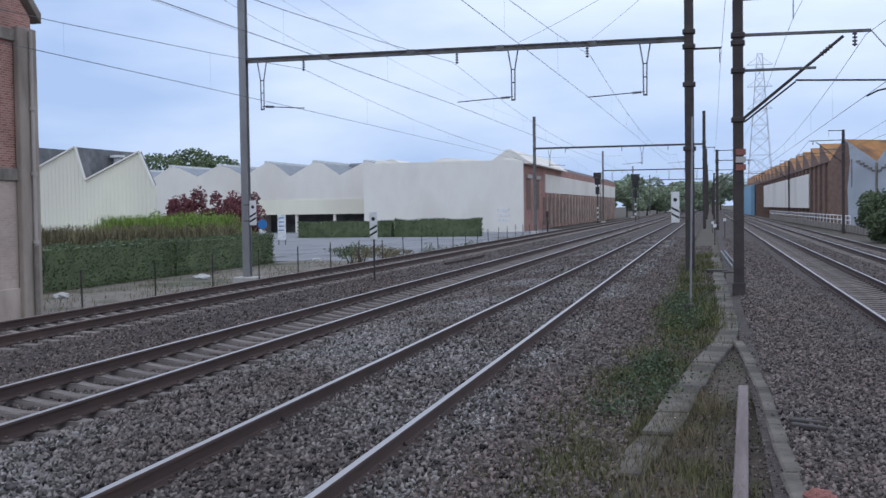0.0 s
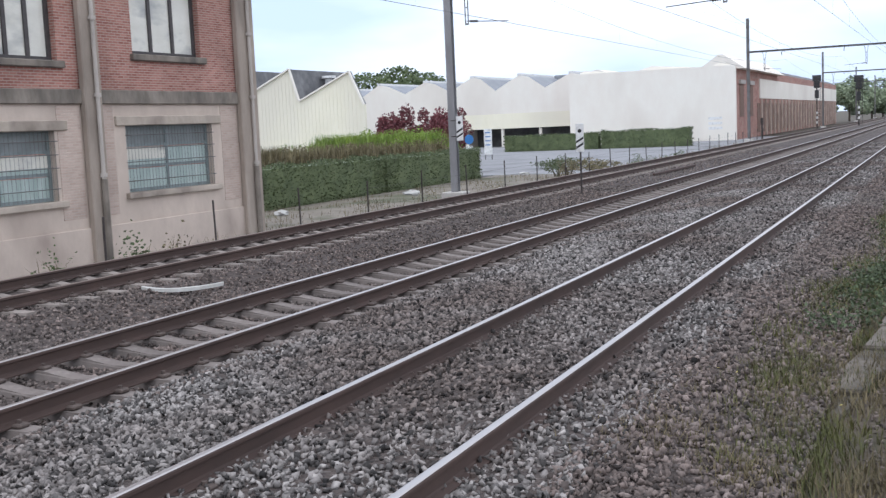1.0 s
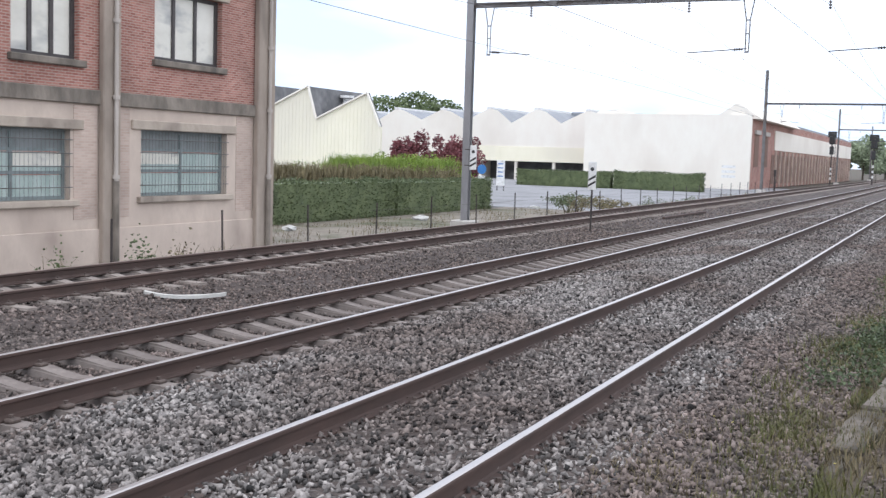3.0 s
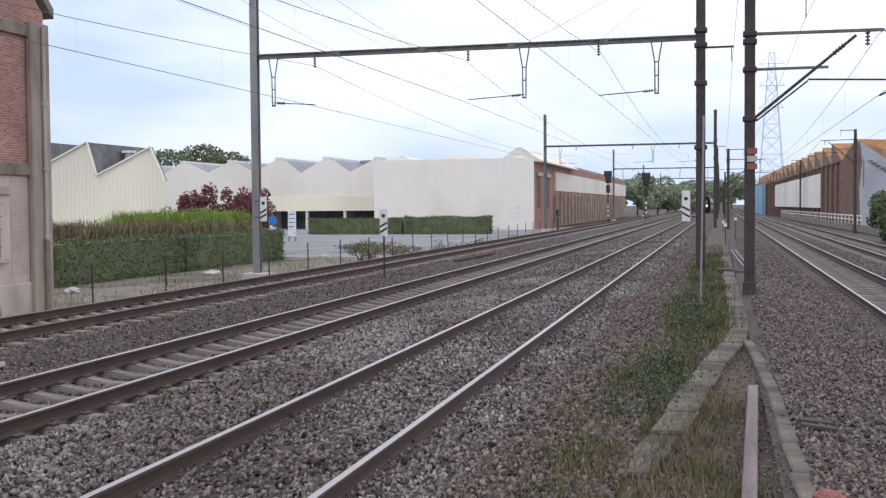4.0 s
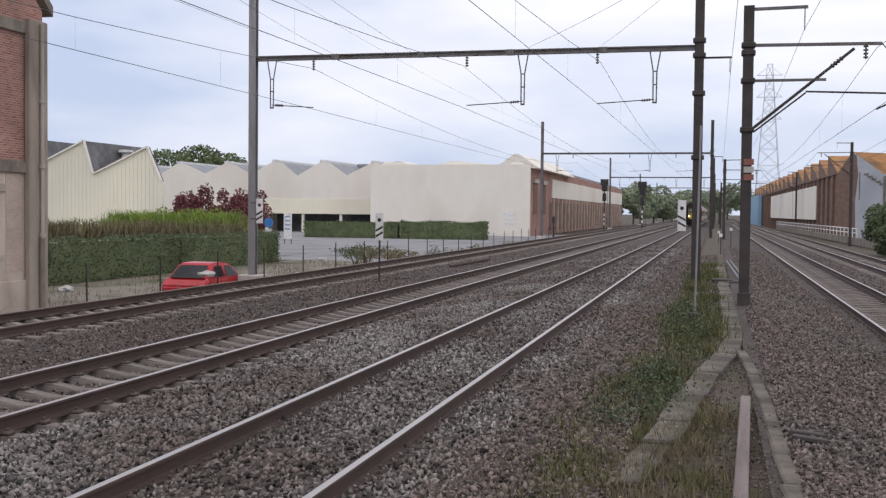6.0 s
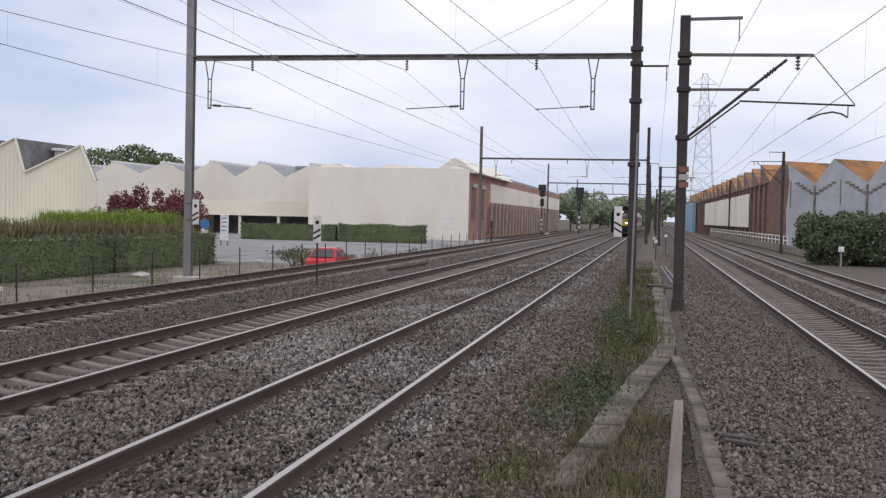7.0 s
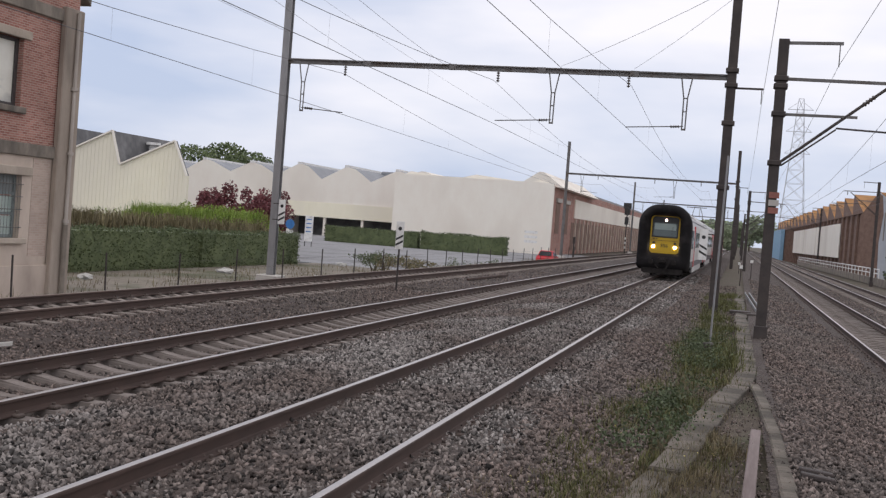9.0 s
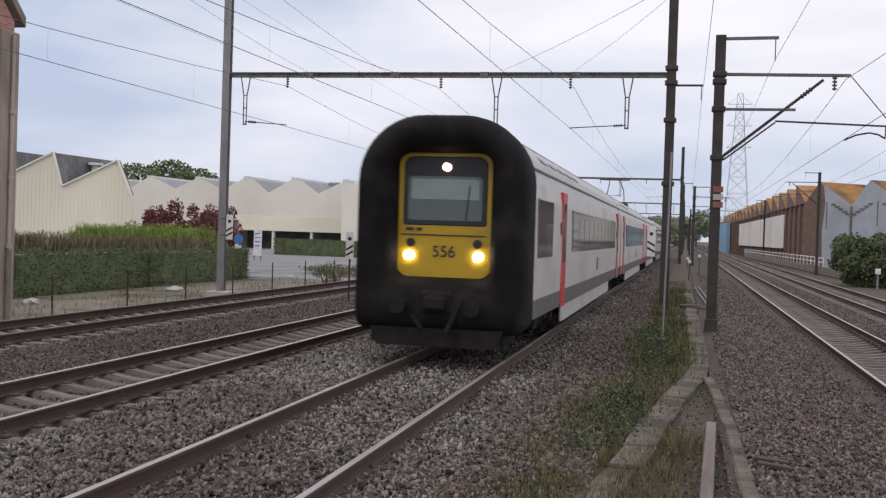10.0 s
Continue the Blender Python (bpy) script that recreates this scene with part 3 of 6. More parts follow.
# ---- middle strip: kerbs, beam, weeds ----
def kerb(points, w, z0, z1, label, sink=0.0):
    t = thing("kerb", label=label, category="kerb", group="concrete kerbs of the middle strip")
    for (a, b) in zip(points, points[1:]):
        L = math.dist(a, b)
        k = max(1, round(L / 1.9))
        for i in range(k):
            p = [a[j] + (b[j] - a[j]) * i / k for j in (0, 1)]
            q = [a[j] + (b[j] - a[j]) * (i + 1) / k for j in (0, 1)]
            ang = math.degrees(math.atan2(q[1] - p[1], q[0] - p[0]))
            bm = bmesh.new()
            box(bm, (0.003, -w / 2, z0), (L / k - 0.003, w / 2, z1), 0.015)
            for v in bm.verts:
                v.co += Vector((random.uniform(-1, 1), random.uniform(-1, 1), random.uniform(-1, 1))) * 0.006
            ob = part("kerb_stone", bm, M_KERB, t)
            ob.matrix_basis = pose(p[0], p[1], random.uniform(-0.014, 0.006) - max(0.0, 10.6 - p[1]) * sink, random.uniform(-1.5, 1.5), 0, ang + random.uniform(-1, 1))
    return t


kerb([(-0.98, 7.6), (-0.72, 8.9), (-0.49, 10.4), (-0.39, 11.4), (-0.25, 13.25), (-0.08, 15.15), (0.18, 17.3), (0.30, 19.5), (0.30, 24), (0.26, 32), (0.22, 48)], 0.34, -0.25, -0.022, "worn pale concrete kerb curving along the weeds", 0.028)
kerb([(0.74, 6.2), (0.64, 9.0), (0.61, 10.2), (0.585, 13.2), (0.53, 15.1), (0.44, 17.6)], 0.15, -0.3, -0.03, "narrow weathered concrete edging beside the ballast")
bm = bmesh.new()
box(bm, (-0.045, -3.4, 0), (0.045, 2.4, 0.10), 0.012)
box(bm, (-0.055, -3.4, 0.10), (0.055, 2.4, 0.13), 0.008)
ob = solid("timber_beam", bm, M_TIMBER, "grey weathered timber beam lying between the kerbs", "beam")
ob.matrix_basis = pose(0.28, 10.45, -0.09, 0, 0, -1.85)
bm = bmesh.new()
for i in range(2):
    box(bm, (-0.02 + i * 0.17, -0.03, 0), (0.02 + i * 0.17, 13.0, 0.10), 0.01)
ob = solid("metal_trough", bm, M_GALV, "pale double metal channel lying beside the kerb", "channel")
ob.matrix_basis = pose(0.74, 38.0, -0.06, 0, 0, 1.2)
bm = bmesh.new()
box(bm, (-0.35, -0.25, 0), (0.3, 0.2, 0.12), 0.02)
box(bm, (0.1, -0.5, 0), (0.6, -0.15, 0.08), 0.02)
ob = solid("sleeper_scrap", bm, M_STEEL_DARK, "dark scrap blocks on the middle strip", "scrap")
ob.matrix_basis = pose(0.25, 36.0, -0.08)
for i in range(2):
    bm = bmesh.new()
    box(bm, (0, -0.05, 0), (0.32, 0.05, 0.05), 0.01)
    ob = solid("timber_offcut", bm, M_STEEL_DARK, "dark offcut lying on ballast by the kerb", "offcut", "offcuts")
    ob.matrix_basis = pose(0.74, 10.9 + 0.24 * i, float(ground_z(0.85)) + 0.02, 0, 6, 6 * i)

bm = bmesh.new()
bmesh.ops.create_icosphere(bm, subdivisions=3, radius=1)
for v in bm.verts:
    v.co *= 0.8 + 0.3 * noise.noise(v.co * 2.5)
ob = solid("red_rubble", bm, M_FADED, "faded red lump of rubble on the ballast", "rubble")
ob.matrix_basis = pose(0.76, 8.2, -0.03) @ Matrix.Diagonal((0.14, 0.12, 0.09, 1))


def blades(name, P, h, w, material, label, lean=0.95):
    n = len(P)
    a = RNG.uniform(0, 2 * np.pi, n)
    hh = h * RNG.uniform(0.45, 1.3, n)
    d = np.stack([np.cos(a), np.sin(a)], 1)
    side = np.stack([-d[:, 1], d[:, 0]], 1) * w / 2
    ln_ = (RNG.uniform(0.1, 1.0, n) * lean * hh)[:, None]
    V = np.empty((n, 5, 3))
    V[:, 0, :2] = P[:, :2] - side
    V[:, 1, :2] = P[:, :2] + side
    V[:, 2, :2] = P[:, :2] + side * 0.7 + d * ln_ * 0.4
    V[:, 3, :2] = P[:, :2] - side * 0.7 + d * ln_ * 0.4
    V[:, 4, :2] = P[:, :2] + d * ln_
    V[:, 0, 2] = V[:, 1, 2] = P[:, 2]
    V[:, 2, 2] = V[:, 3, 2] = P[:, 2] + hh * 0.6
    V[:, 4, 2] = P[:, 2] + hh
    o = np.arange(n)[:, None] * 5
    F = np.concatenate([o + np.array([[0, 1, 2]]), o + np.array([[0, 2, 3]]), o + np.array([[3, 2, 4]])])
    return big_mesh(name, V.reshape(-1, 3), F, material, label, "grass")


def strip_points(n, x0, x1, y0, y1, clumps, spread):
    cx, cy = RNG.uniform(x0, x1, clumps), RNG.uniform(y0, y1, clumps)
    k = RNG.integers(0, clumps, n)
    x, y = cx[k] + RNG.normal(0, spread, n), cy[k] + RNG.normal(0, spread * 1.6, n)
    return np.stack([x, y, ground_z(x) - 0.02], 1)


def strip_shift(P):
    """Weeds hug the near side of the curved kerb."""
    P[:, 0] += np.interp(P[:, 1], [6, 9.5, 12, 15, 18, 50], [-0.80, -0.42, -0.16, 0.0, 0.26, 0.2])
    P[:, 2] = ground_z(P[:, 0]) - 0.02
    return P


blades("weed_grass", strip_shift(strip_points(5200, -1.25, -0.25, 10, 27, 55, 0.16)), 0.13, 0.012, M_BLADE, "green weeds along the kerb")
blades("weed_grass", strip_shift(strip_points(9000, -1.3, -0.15, 6.5, 20, 80, 0.18)), 0.085, 0.008, M_DRY, "dry straw grass along the kerb")
blades("weed_grass", strip_shift(strip_points(2200, -1.0, -0.2, 18, 27, 20, 0.2)), 0.23, 0.013, M_BLADE, "tall green weeds round the mast")
blades("weed_grass", strip_points(3000, -0.5, 0.2, 6.2, 12.5, 22, 0.12), 0.12, 0.007, M_DRY, "dry grass between the kerbs")
blades("weed_grass", strip_points(1200, -0.4, 0.2, 6.2, 12.0, 14, 0.10), 0.13, 0.007, M_BLADE, "sparse green grass between the kerbs")
blades("weed_grass", strip_points(3500, -0.9, 0.0, 28, 48, 30, 0.2), 0.2, 0.016, M_BLADE, "thin weeds along the strip")
P = strip_shift(strip_points(5000, -1.15, -0.35, 9.5, 25, 34, 0.13))
P[:, 2] += RNG.uniform(0.02, 0.26, len(P)) * np.interp(P[:, 1], [9, 14, 25], [0.7, 1.0, 1.5])
V, F = scatter(LEAF, P, RNG.uniform(0.025, 0.06, len(P)))
big_mesh("weed_leaves", V, F, M_WEED, "leafy green weeds on the shoulder", "weeds")
blades("weed_grass", strip_points(2600, -1.35, -0.55, 6.4, 10.0, 20, 0.14), 0.11, 0.008, M_BLADE, "short mixed grass over the buried kerb end")
blades("weed_grass", strip_points(2000, -1.1, -0.3, 6.4, 9.8, 16, 0.14), 0.10, 0.008, M_DRY, "dry grass over the buried kerb end")
P = strip_shift(strip_points(26, -0.9, 0.3, 7.0, 13, 8, 0.12))
P[:, 2] += RNG.uniform(0.12, 0.24, len(P))
V, F = scatter(LEAF, P, np.full(len(P), 0.022), False)
big_mesh("weed_flowers", V, F, M_FLOWER, "tiny yellow weed flowers", "flowers")


# ---- masts, portals and wires ----
def h_beam(bm, x, y, z0, z1, w=0.2, d=0.2, t=0.022):
    """A rolled steel upright with two flanges and a web."""
    f, g, k = w / 2, d / 2, t / 2
    pts = [(-f, -g), (f, -g), (f, -g + t), (k, -g + t), (k, g - t), (f, g - t), (f, g), (-f, g), (-f, g - t), (-k, g - t), (-k, -g + t), (-f, -g + t)]
    A = [bm.verts.new((x + u, y + v, z0)) for u, v in pts]
    B = [bm.verts.new((x + u, y + v, z1)) for u, v in pts]
    bm.faces.new(A[::-1])
    bm.faces.new(B)
    for i in range(12):
        j = (i + 1) % 12
        bm.faces.new((A[i], A[j], B[j], B[i]))


def insulator(bm, a, b, n=5, r=0.055):
    a, b = Vector(a), Vector(b)
    bar(bm, a, b, 0.02, 6)
    for i in range(n):
        p = a.lerp(b, (i + 0.5) / n)
        d = (b - a).normalized() * 0.018
        bar(bm, p - d, p + d, r, 8)


def portal(y, xl, xr, hl, hr, beam_z, mat_l, mat_r, label):
    t = thing("portal_mast", 0, y, 0, label=label, category="overhead line mast", group="portals over the main tracks")
    bm = bmesh.new()
    h_beam(bm, xl, 0, -0.25, hl, 0.26, 0.24)
    part("mast", bm, mat_l, t, "tall galvanised steel mast")
    bm = bmesh.new()
    box(bm, (xl - 0.4, -0.4, -1.25), (xl + 0.4, 0.4, -0.2), 0.03)
    part("foundation", bm, M_CONC, t, "concrete foundation block")
    bm = bmesh.new()
    h_beam(bm, xr, 0, -0.3, hr, 0.29, 0.24)
    part("mast", bm, mat_r, t, "dark rusty steel mast")
    for z in (beam_z - 0.25, beam_z + 0.22, beam_z - 1.45, 3.9):
        bm = bmesh.new()
        box(bm, (xr - 0.2, -0.17, z - 0.07), (xr + 0.2, 0.17, z + 0.07), 0.015)
        part("collar", bm, M_STEEL_DARK, t)
    bm = bmesh.new()
    for zz in (-0.07, 0.07):
        box(bm, (xl, -0.06, beam_z + zz - 0.02), (xr, 0.06, beam_z + zz + 0.02))
    box(bm, (xl, -0.012, beam_z - 0.06), (xr, 0.012, beam_z + 0.06))
    for k in range(1, 5):
        xx = xl + (xr - xl) * k / 5
        box(bm, (xx - 0.14, -0.07, beam_z - 0.095), (xx + 0.14, 0.07, beam_z + 0.095))
    part("crossbeam", bm, M_STEEL, t, "grey riveted steel crossbeam")
    bm = bmesh.new()
    beam(bm, (xr, 0, beam_z - 0.33), (xr + 1.0, 0, beam_z - 0.33), 0.06, 0.06)
    bar(bm, (xr + 0.95, 0, beam_z - 0.33), (xr + 0.95, 0, beam_z - 0.8), 0.015)
    part("side_arm", bm, M_STEEL_DARK, t)
    for cx, hx in ((-15.2, -13.65), (-6.3, -8.2), (-2.0, -3.85)):
        bm = bmesh.new()
        for sx in (-0.17, 0.17):
            bar(bm, (cx + sx, 0, beam_z - 0.07), (cx + sx * 0.35, 0, beam_z - 0.72), 0.022)
            bar(bm, (cx + sx * 0.35, 0, beam_z - 0.72), (cx + sx * 0.3, 0, beam_z - 1.75), 0.022)
        bar(bm, (cx - 0.06, 0, beam_z - 0.72), (cx + 0.06, 0, beam_z - 0.72), 0.02)
        bar(bm, (cx - 0.06, 0, beam_z - 1.15), (cx + 0.06, 0, beam_z - 1.15), 0.02)
        bar(bm, (cx - 0.06, 0, beam_z - 1.72), (cx + 0.06, 0, beam_z - 1.72), 0.03)
        part("drop_bracket", bm, M_STEEL, t)
        bm = bmesh.new()
        sgn = 1 if hx > cx else -1
        bar(bm, (cx, 0, beam_z - 1.62), (hx, 0, beam_z - 1.73), 0.016)
        insulator(bm, (cx + sgn * 0.12, 0, beam_z - 1.63), (cx + sgn * 0.42, 0, beam_z - 1.65), 4, 0.045)
        part("steady_arm", bm, M_STEEL_DARK, t)
        bm = bmesh.new()
        insulator(bm, (hx, 0, beam_z - 0.1), (hx, 0, beam_z - 0.45), 4)
        part("insulator", bm, M_INSUL, t)
    return t


portal(36.0, -15.9, -0.62, 11.2, 10.6, 7.39, M_GALV, M_STEEL_DARK, "steel portal mast with crossbeam over three tracks")
for k in range(1, 5):
    portal(36.0 + 71 * k, -16.7, -0.5, 11.0, 11.0, 7.88, M_STEEL, M_STEEL_DARK, "distant steel portal mast over the tracks")


def cantilever(x, y, z0, h, side, label):
    t = thing("cantilever_mast", x, y, z0, label=label, category="overhead line mast", group="cantilever masts of the lower tracks")
    bm = bmesh.new()
    h_beam(bm, 0, 0, 0, h, 0.24, 0.22)
    part("mast", bm, M_STEEL_DARK, t)
    bm = bmesh.new()
    box(bm, (-0.15, -0.15, -0.3), (0.15, 0.15, 0.3), 0.02)
    part("foot", bm, M_STEEL_DARK, t)
    s = side
    bm = bmesh.new()
    beam(bm, (0, 0, h - 0.08), (s * 1.32, 0, h - 0.06), 0.06, 0.07)
    bar(bm, (s * 1.25, 0, h - 0.1), (s * 1.25, 0, h - 0.6), 0.014)
    part("top_arm", bm, M_STEEL, t)
    bm = bmesh.new()
    beam(bm, (0, 0, h - 0.92), (s * 2.95, 0, h - 0.95), 0.07, 0.07)
    part("main_arm", bm, M_STEEL, t)
    bm = bmesh.new()
    beam(bm, (s * 0.1, 0, h - 1.75), (s * 1.75, 0, h - 1.75), 0.06, 0.06)
    part("lower_arm", bm, M_STEEL, t)
    bm = bmesh.new()
    bar(bm, (s * 0.15, 0, h - 2.85), (s * 2.35, 0, h - 1.05), 0.035)
    bar(bm, (s * 0.15, 0, h - 2.95), (s * 1.3, 0, h - 2.05), 0.02)
    part("brace", bm, M_STEEL_DARK, t)
    bm = bmesh.new()
    bar(bm, (s * 1.3, 0, h - 2.02), (s * 3.9, 0, h - 2.12), 0.022)
    bar(bm, (s * 2.95, 0, h - 0.95), (s * 3.9, 0, h - 2.1), 0.012)
    bar(bm, (s * 3.75, 0, h - 2.1), (s * 3.75, 0, h - 2.4), 0.014)
    arc = [(3.75, 2.4), (3.6, 2.31), (3.4, 2.27), (3.1, 2.33), (2.85, 2.45)]
    for p, q in zip(arc, arc[1:]):
        bar(bm, (s * p[0], 0, h - p[1]), (s * q[0], 0, h - q[1]), 0.02)
    part("steady_arm", bm, M_STEEL_DARK, t)
    bm = bmesh.new()
    insulator(bm, (s * 1.85, 0, h - 1.46), (s * 2.1, 0, h - 1.25), 4)
    part("insulator", bm, M_INSUL, t)
    bm = bmesh.new()
    insulator(bm, (s * 2.6, 0, h - 0.97), (s * 2.6, 0, h - 1.3), 4)
    part("insulator", bm, M_INSUL, t)
    for z in (h - 0.92, h - 1.1, h - 1.75, h - 2.9):
        bm = bmesh.new()
        box(bm, (-0.16, -0.15, z - 0.06), (0.16, 0.15, z + 0.06), 0.015)
        part("collar", bm, M_STEEL_DARK, t)
    return t


first = cantilever(0.66, 26.9, -0.05, 7.04, 1, "dark steel cantilever mast on the middle strip")
bm = bmesh.new()
for i, (z, mm) in enumerate(((2.95, 0), (3.13, 1), (3.31, 0))):
    box(bm, (-0.06, -0.14, z), (0.17, -0.118, z + 0.14), 0, mm)
part("marker_plate", bm, [M_FADED, M_CONC], first, "red and white marker plates")
for k in range(1, 5):
    cantilever(0.62, 26.7 + 71 * k, -0.05, 6.9, 1, "distant dark cantilever mast")
for k in range(0, 4):
    cantilever(11.7, 104.7 + 70 * k, RIGHT_Z - 0.1, 9.2, -1, "dark cantilever mast beyond the lower tracks")


def wire(name, pts, r, parent):
    """One continuous thin wire."""
    cu = bpy.data.curves.new(name, "CURVE")
    cu.dimensions = "3D"
    cu.bevel_depth = r
    cu.bevel_resolution = 0
    sp = cu.splines.new("POLY")
    sp.points.add(len(pts) - 1)
    for p, q in zip(sp.points, pts):
        p.co = (*q, 1)
    cu.materials.append(M_WIRE)
    ob = new(name, cu)
    ob.parent = parent
    return ob


def catenary(name, pts, sag, low, label, r=0.008):
    """A carrier that sags from support to support, a contact wire under it and droppers."""
    t = thing(name, label=label, category="overhead wire", group="overhead wires")
    b2, b3 = bmesh.new(), bmesh.new()
    run = []
    for (a, b) in zip(pts, pts[1:]):
        n = 10
        for i in range(n + 1):
            f = i / n
            p = (a[0] + (b[0] - a[0]) * f, a[1] + (b[1] - a[1]) * f, a[2] + (b[2] - a[2]) * f - sag * 4 * f * (1 - f))
            run.append(p)
            if 0 < i < n:
                bar(b3, p, (p[0], p[1], a[2] - low), 0.002, 3)
        bar(b2, (a[0], a[1], a[2] - low), (b[0], b[1], b[2] - low), r, 4)
        part("contact_wire", b2, M_WIRE, t)
        b2 = bmesh.new()
    wire("carrier_wire", run, r, t)
    tagged(part("dropper", b3, M_WIRE, t), kind="stuff")


YS = [-35, 36, 107, 178, 249, 320, 391]
for xs_w in ((-14.9, -13.65, -13.3), (-10.1, -8.35, -8.3), (-4.9, -3.75, -3.1)):
    catenary("catenary", [(xs_w[min(k, 2)] + (0.3 if k > 2 and k % 2 else 0.0), y, 7.0) for k, y in enumerate(YS)], 1.05, 1.4, "dark copper overhead wires above a main track")
YR = [-44, 26.9, 97.7, 168.7, 239.7, 310]
catenary("catenary", [(3.5, y, 5.95) for y in YR], 1.0, 1.4, "dark overhead wires above the lower track")
catenary("catenary", [(7.8, y, 6.6) for y in [-35.3, 34.7, 104.7, 174.7, 244.7, 314.7]], 1.0, 1.4, "dark overhead wires above the outer track")
for a, b in (((-6.1, 36, 7.55), (8.0, 0, 7.35)), ((-3.7, 36, 7.55), (6.7, 0, 8.8)), ((-15.9, 36, 10.3), (-14.5, -35, 10.5)), ((-15.9, 36, 10.3), (-16.6, 107, 10.3)), ((0.35, 36, 6.6), (0.3, -35, 7.2)), ((0.35, 36, 6.6), (0.45, 107, 6.9)),
             ((1.9, 26.9, 6.4), (2.1, -44, 6.8)), ((1.9, 26.9, 6.4), (1.9, 97.7, 6.4)), ((-12.95, 36, 7.5), (-9.0, 0, 8.6)), ((-10.15, 36, 7.5), (-7.5, 0, 8.4)), ((-15.9, 36, 8.4), (-14.0, -35, 9.0))):
    t = thing("feeder_wire", label="thin dark feeder wire strung between masts", category="wire", group="feeder wires")
    wire("wire", [tuple(a[j] + (b[j] - a[j]) * i / 12 - (2.0 * i / 12 * (1 - i / 12) if j == 2 else 0) for j in range(3)) for i in range(13)], 0.0055, t)


# ---- signs and signals ----
def dot_sign(x, y, z0, post, label, ground=-0.12, w=0.25, h=0.86):
    t = thing("marker_sign", x, y, 0, label=label, category="railway sign", group="white marker signs with dot and stripes")
    bm = bmesh.new()
    box(bm, (-w / 2, -0.012, z0), (w / 2, 0.012, z0 + h), 0.005)
    part("panel", bm, M_SIGN, t, "white enamel panel")
    bm = bmesh.new()
    bar(bm, (0, -0.0165, z0 + h * 0.74), (0, -0.013, z0 + h * 0.74), 0.06, 16)
    part("dot", bm, M_BLACK, t)
    for k in range(2):
        zc = z0 + h * (0.42 - 0.2 * k)
        bm = bmesh.new()
        vs = [bm.verts.new((sx * w * 0.46, -0.0165, zc + sx * 0.065 * post[1] + dz)) for sx, dz in ((-1, -0.035), (1, -0.035), (1, 0.035), (-1, 0.035))]
        bm.faces.new(vs)
        r = bmesh.ops.extrude_face_region(bm, geom=bm.faces[:])
        for v in r["geom"]:
            if isinstance(v, bmesh.types.BMVert):
                v.co.y += 0.003
        part("stripe", bm, M_BLACK, t)
    bm = bmesh.new()
    if post[0]:
        bar(bm, (0, 0.035, ground - 0.2), (0, 0.035, z0 + h * 0.9), 0.03, 8)
        part("post", bm, M_STEEL_DARK, t, "dark steel post")
    else:
        for z in (z0 + 0.15, z0 + h - 0.15):
            beam(bm, (0, 0.04, z), (post[2], 0.04, z), 0.03, 0.03)
            part("bracket", bm, M_STEEL_DARK, t)
            bm = bmesh.new()
    return t


dot_sign(-10.13, 32.5, 1.18, (True, 1), "white marker sign on a dark post between tracks")
dot_sign(-1.07, 35.7, 1.55, (False, -1, 0.45), "white marker sign fixed to the dark portal mast", h=0.98, w=0.26)
dot_sign(-15.52, 35.7, 1.62, (False, 1, -0.35), "white marker sign fixed to the galvanised mast")


def signal(x, y, z0, h, label):
    t = thing("railway_signal", x, y, z0, label=label, category="railway signal", group="colour light signals")
    bm = bmesh.new()
    bar(bm, (0, 0, -0.2), (0, 0, h), 0.09, 8)
    part("post", bm, M_STEEL_DARK, t)
    for k in range(3):
        bm = bmesh.new()
        bar(bm, (0, 0, 0.9 + k * 0.7), (0, 0, 1.25 + k * 0.7), 0.13, 8)
        part("white_band", bm, M_SIGN, t, "white painted band")
    bm = bmesh.new()
    box(bm, (-0.42, -0.1, h - 1.9), (0.42, 0.12, h - 0.2), 0.1)
    box(bm, (-0.3, -0.1, h - 3.4), (0.3, 0.12, h - 2.2), 0.08)
    part("head", bm, M_BLACK, t, "black signal head")
    bm = bmesh.new()
    box(bm, (-0.62, -0.06, h - 0.9), (0.62, 0.06, h), 0.02)
    part("target_board", bm, M_BLACK, t)
    for k in range(3):
        bm = bmesh.new()
        bar(bm, (0, -0.28, h - 0.6 - 0.45 * k), (0, -0.1, h - 0.6 - 0.45 * k), 0.13, 10)
        part("hood", bm, M_STEEL_DARK, t)
    bm = bmesh.new()
    bar(bm, (0.45, 0.3, 0), (0.45, 0.3, h - 0.5), 0.03)
    for k in range(int(h / 0.4)):
        bar(bm, (0.1, 0.3, 0.3 + 0.4 * k), (0.45, 0.3, 0.3 + 0.4 * k), 0.02, 4)
    part("ladder", bm, M_STEEL_DARK, t)
    return t


signal(-17.0, 172, -0.6, 8.0, "tall black colour light signal beside the brick hall")
signal(-10.4, 160, -0.1, 6.8, "black colour light signal with banded post between tracks")
bm = bmesh.new()
bar(bm, (0, 0, -0.3), (0, 0, 3.95), 0.02, 8)
bar(bm, (0, 0, 0.02), (0, 0, 0.2), 0.05, 8)
ob = solid("marker_pole", bm, M_GALV, "thin pale steel pole in the weeds", "pole")
ob.matrix_basis = pose(-0.39, 22.4, -0.1, 0, 0.9, 0)
bm = bmesh.new()
box(bm, (-0.1, -0.1, 0), (0.1, 0.1, 0.26), 0.02)
ob = solid("junction_box", bm, M_STEEL_DARK, "small dark junction box in the weeds", "box")
ob.matrix_basis = pose(-0.41, 22.0, -0.1)
bm = bmesh.new()
bar(bm, (0, 0, -0.2), (0, 0, 1.9), 0.07, 8)
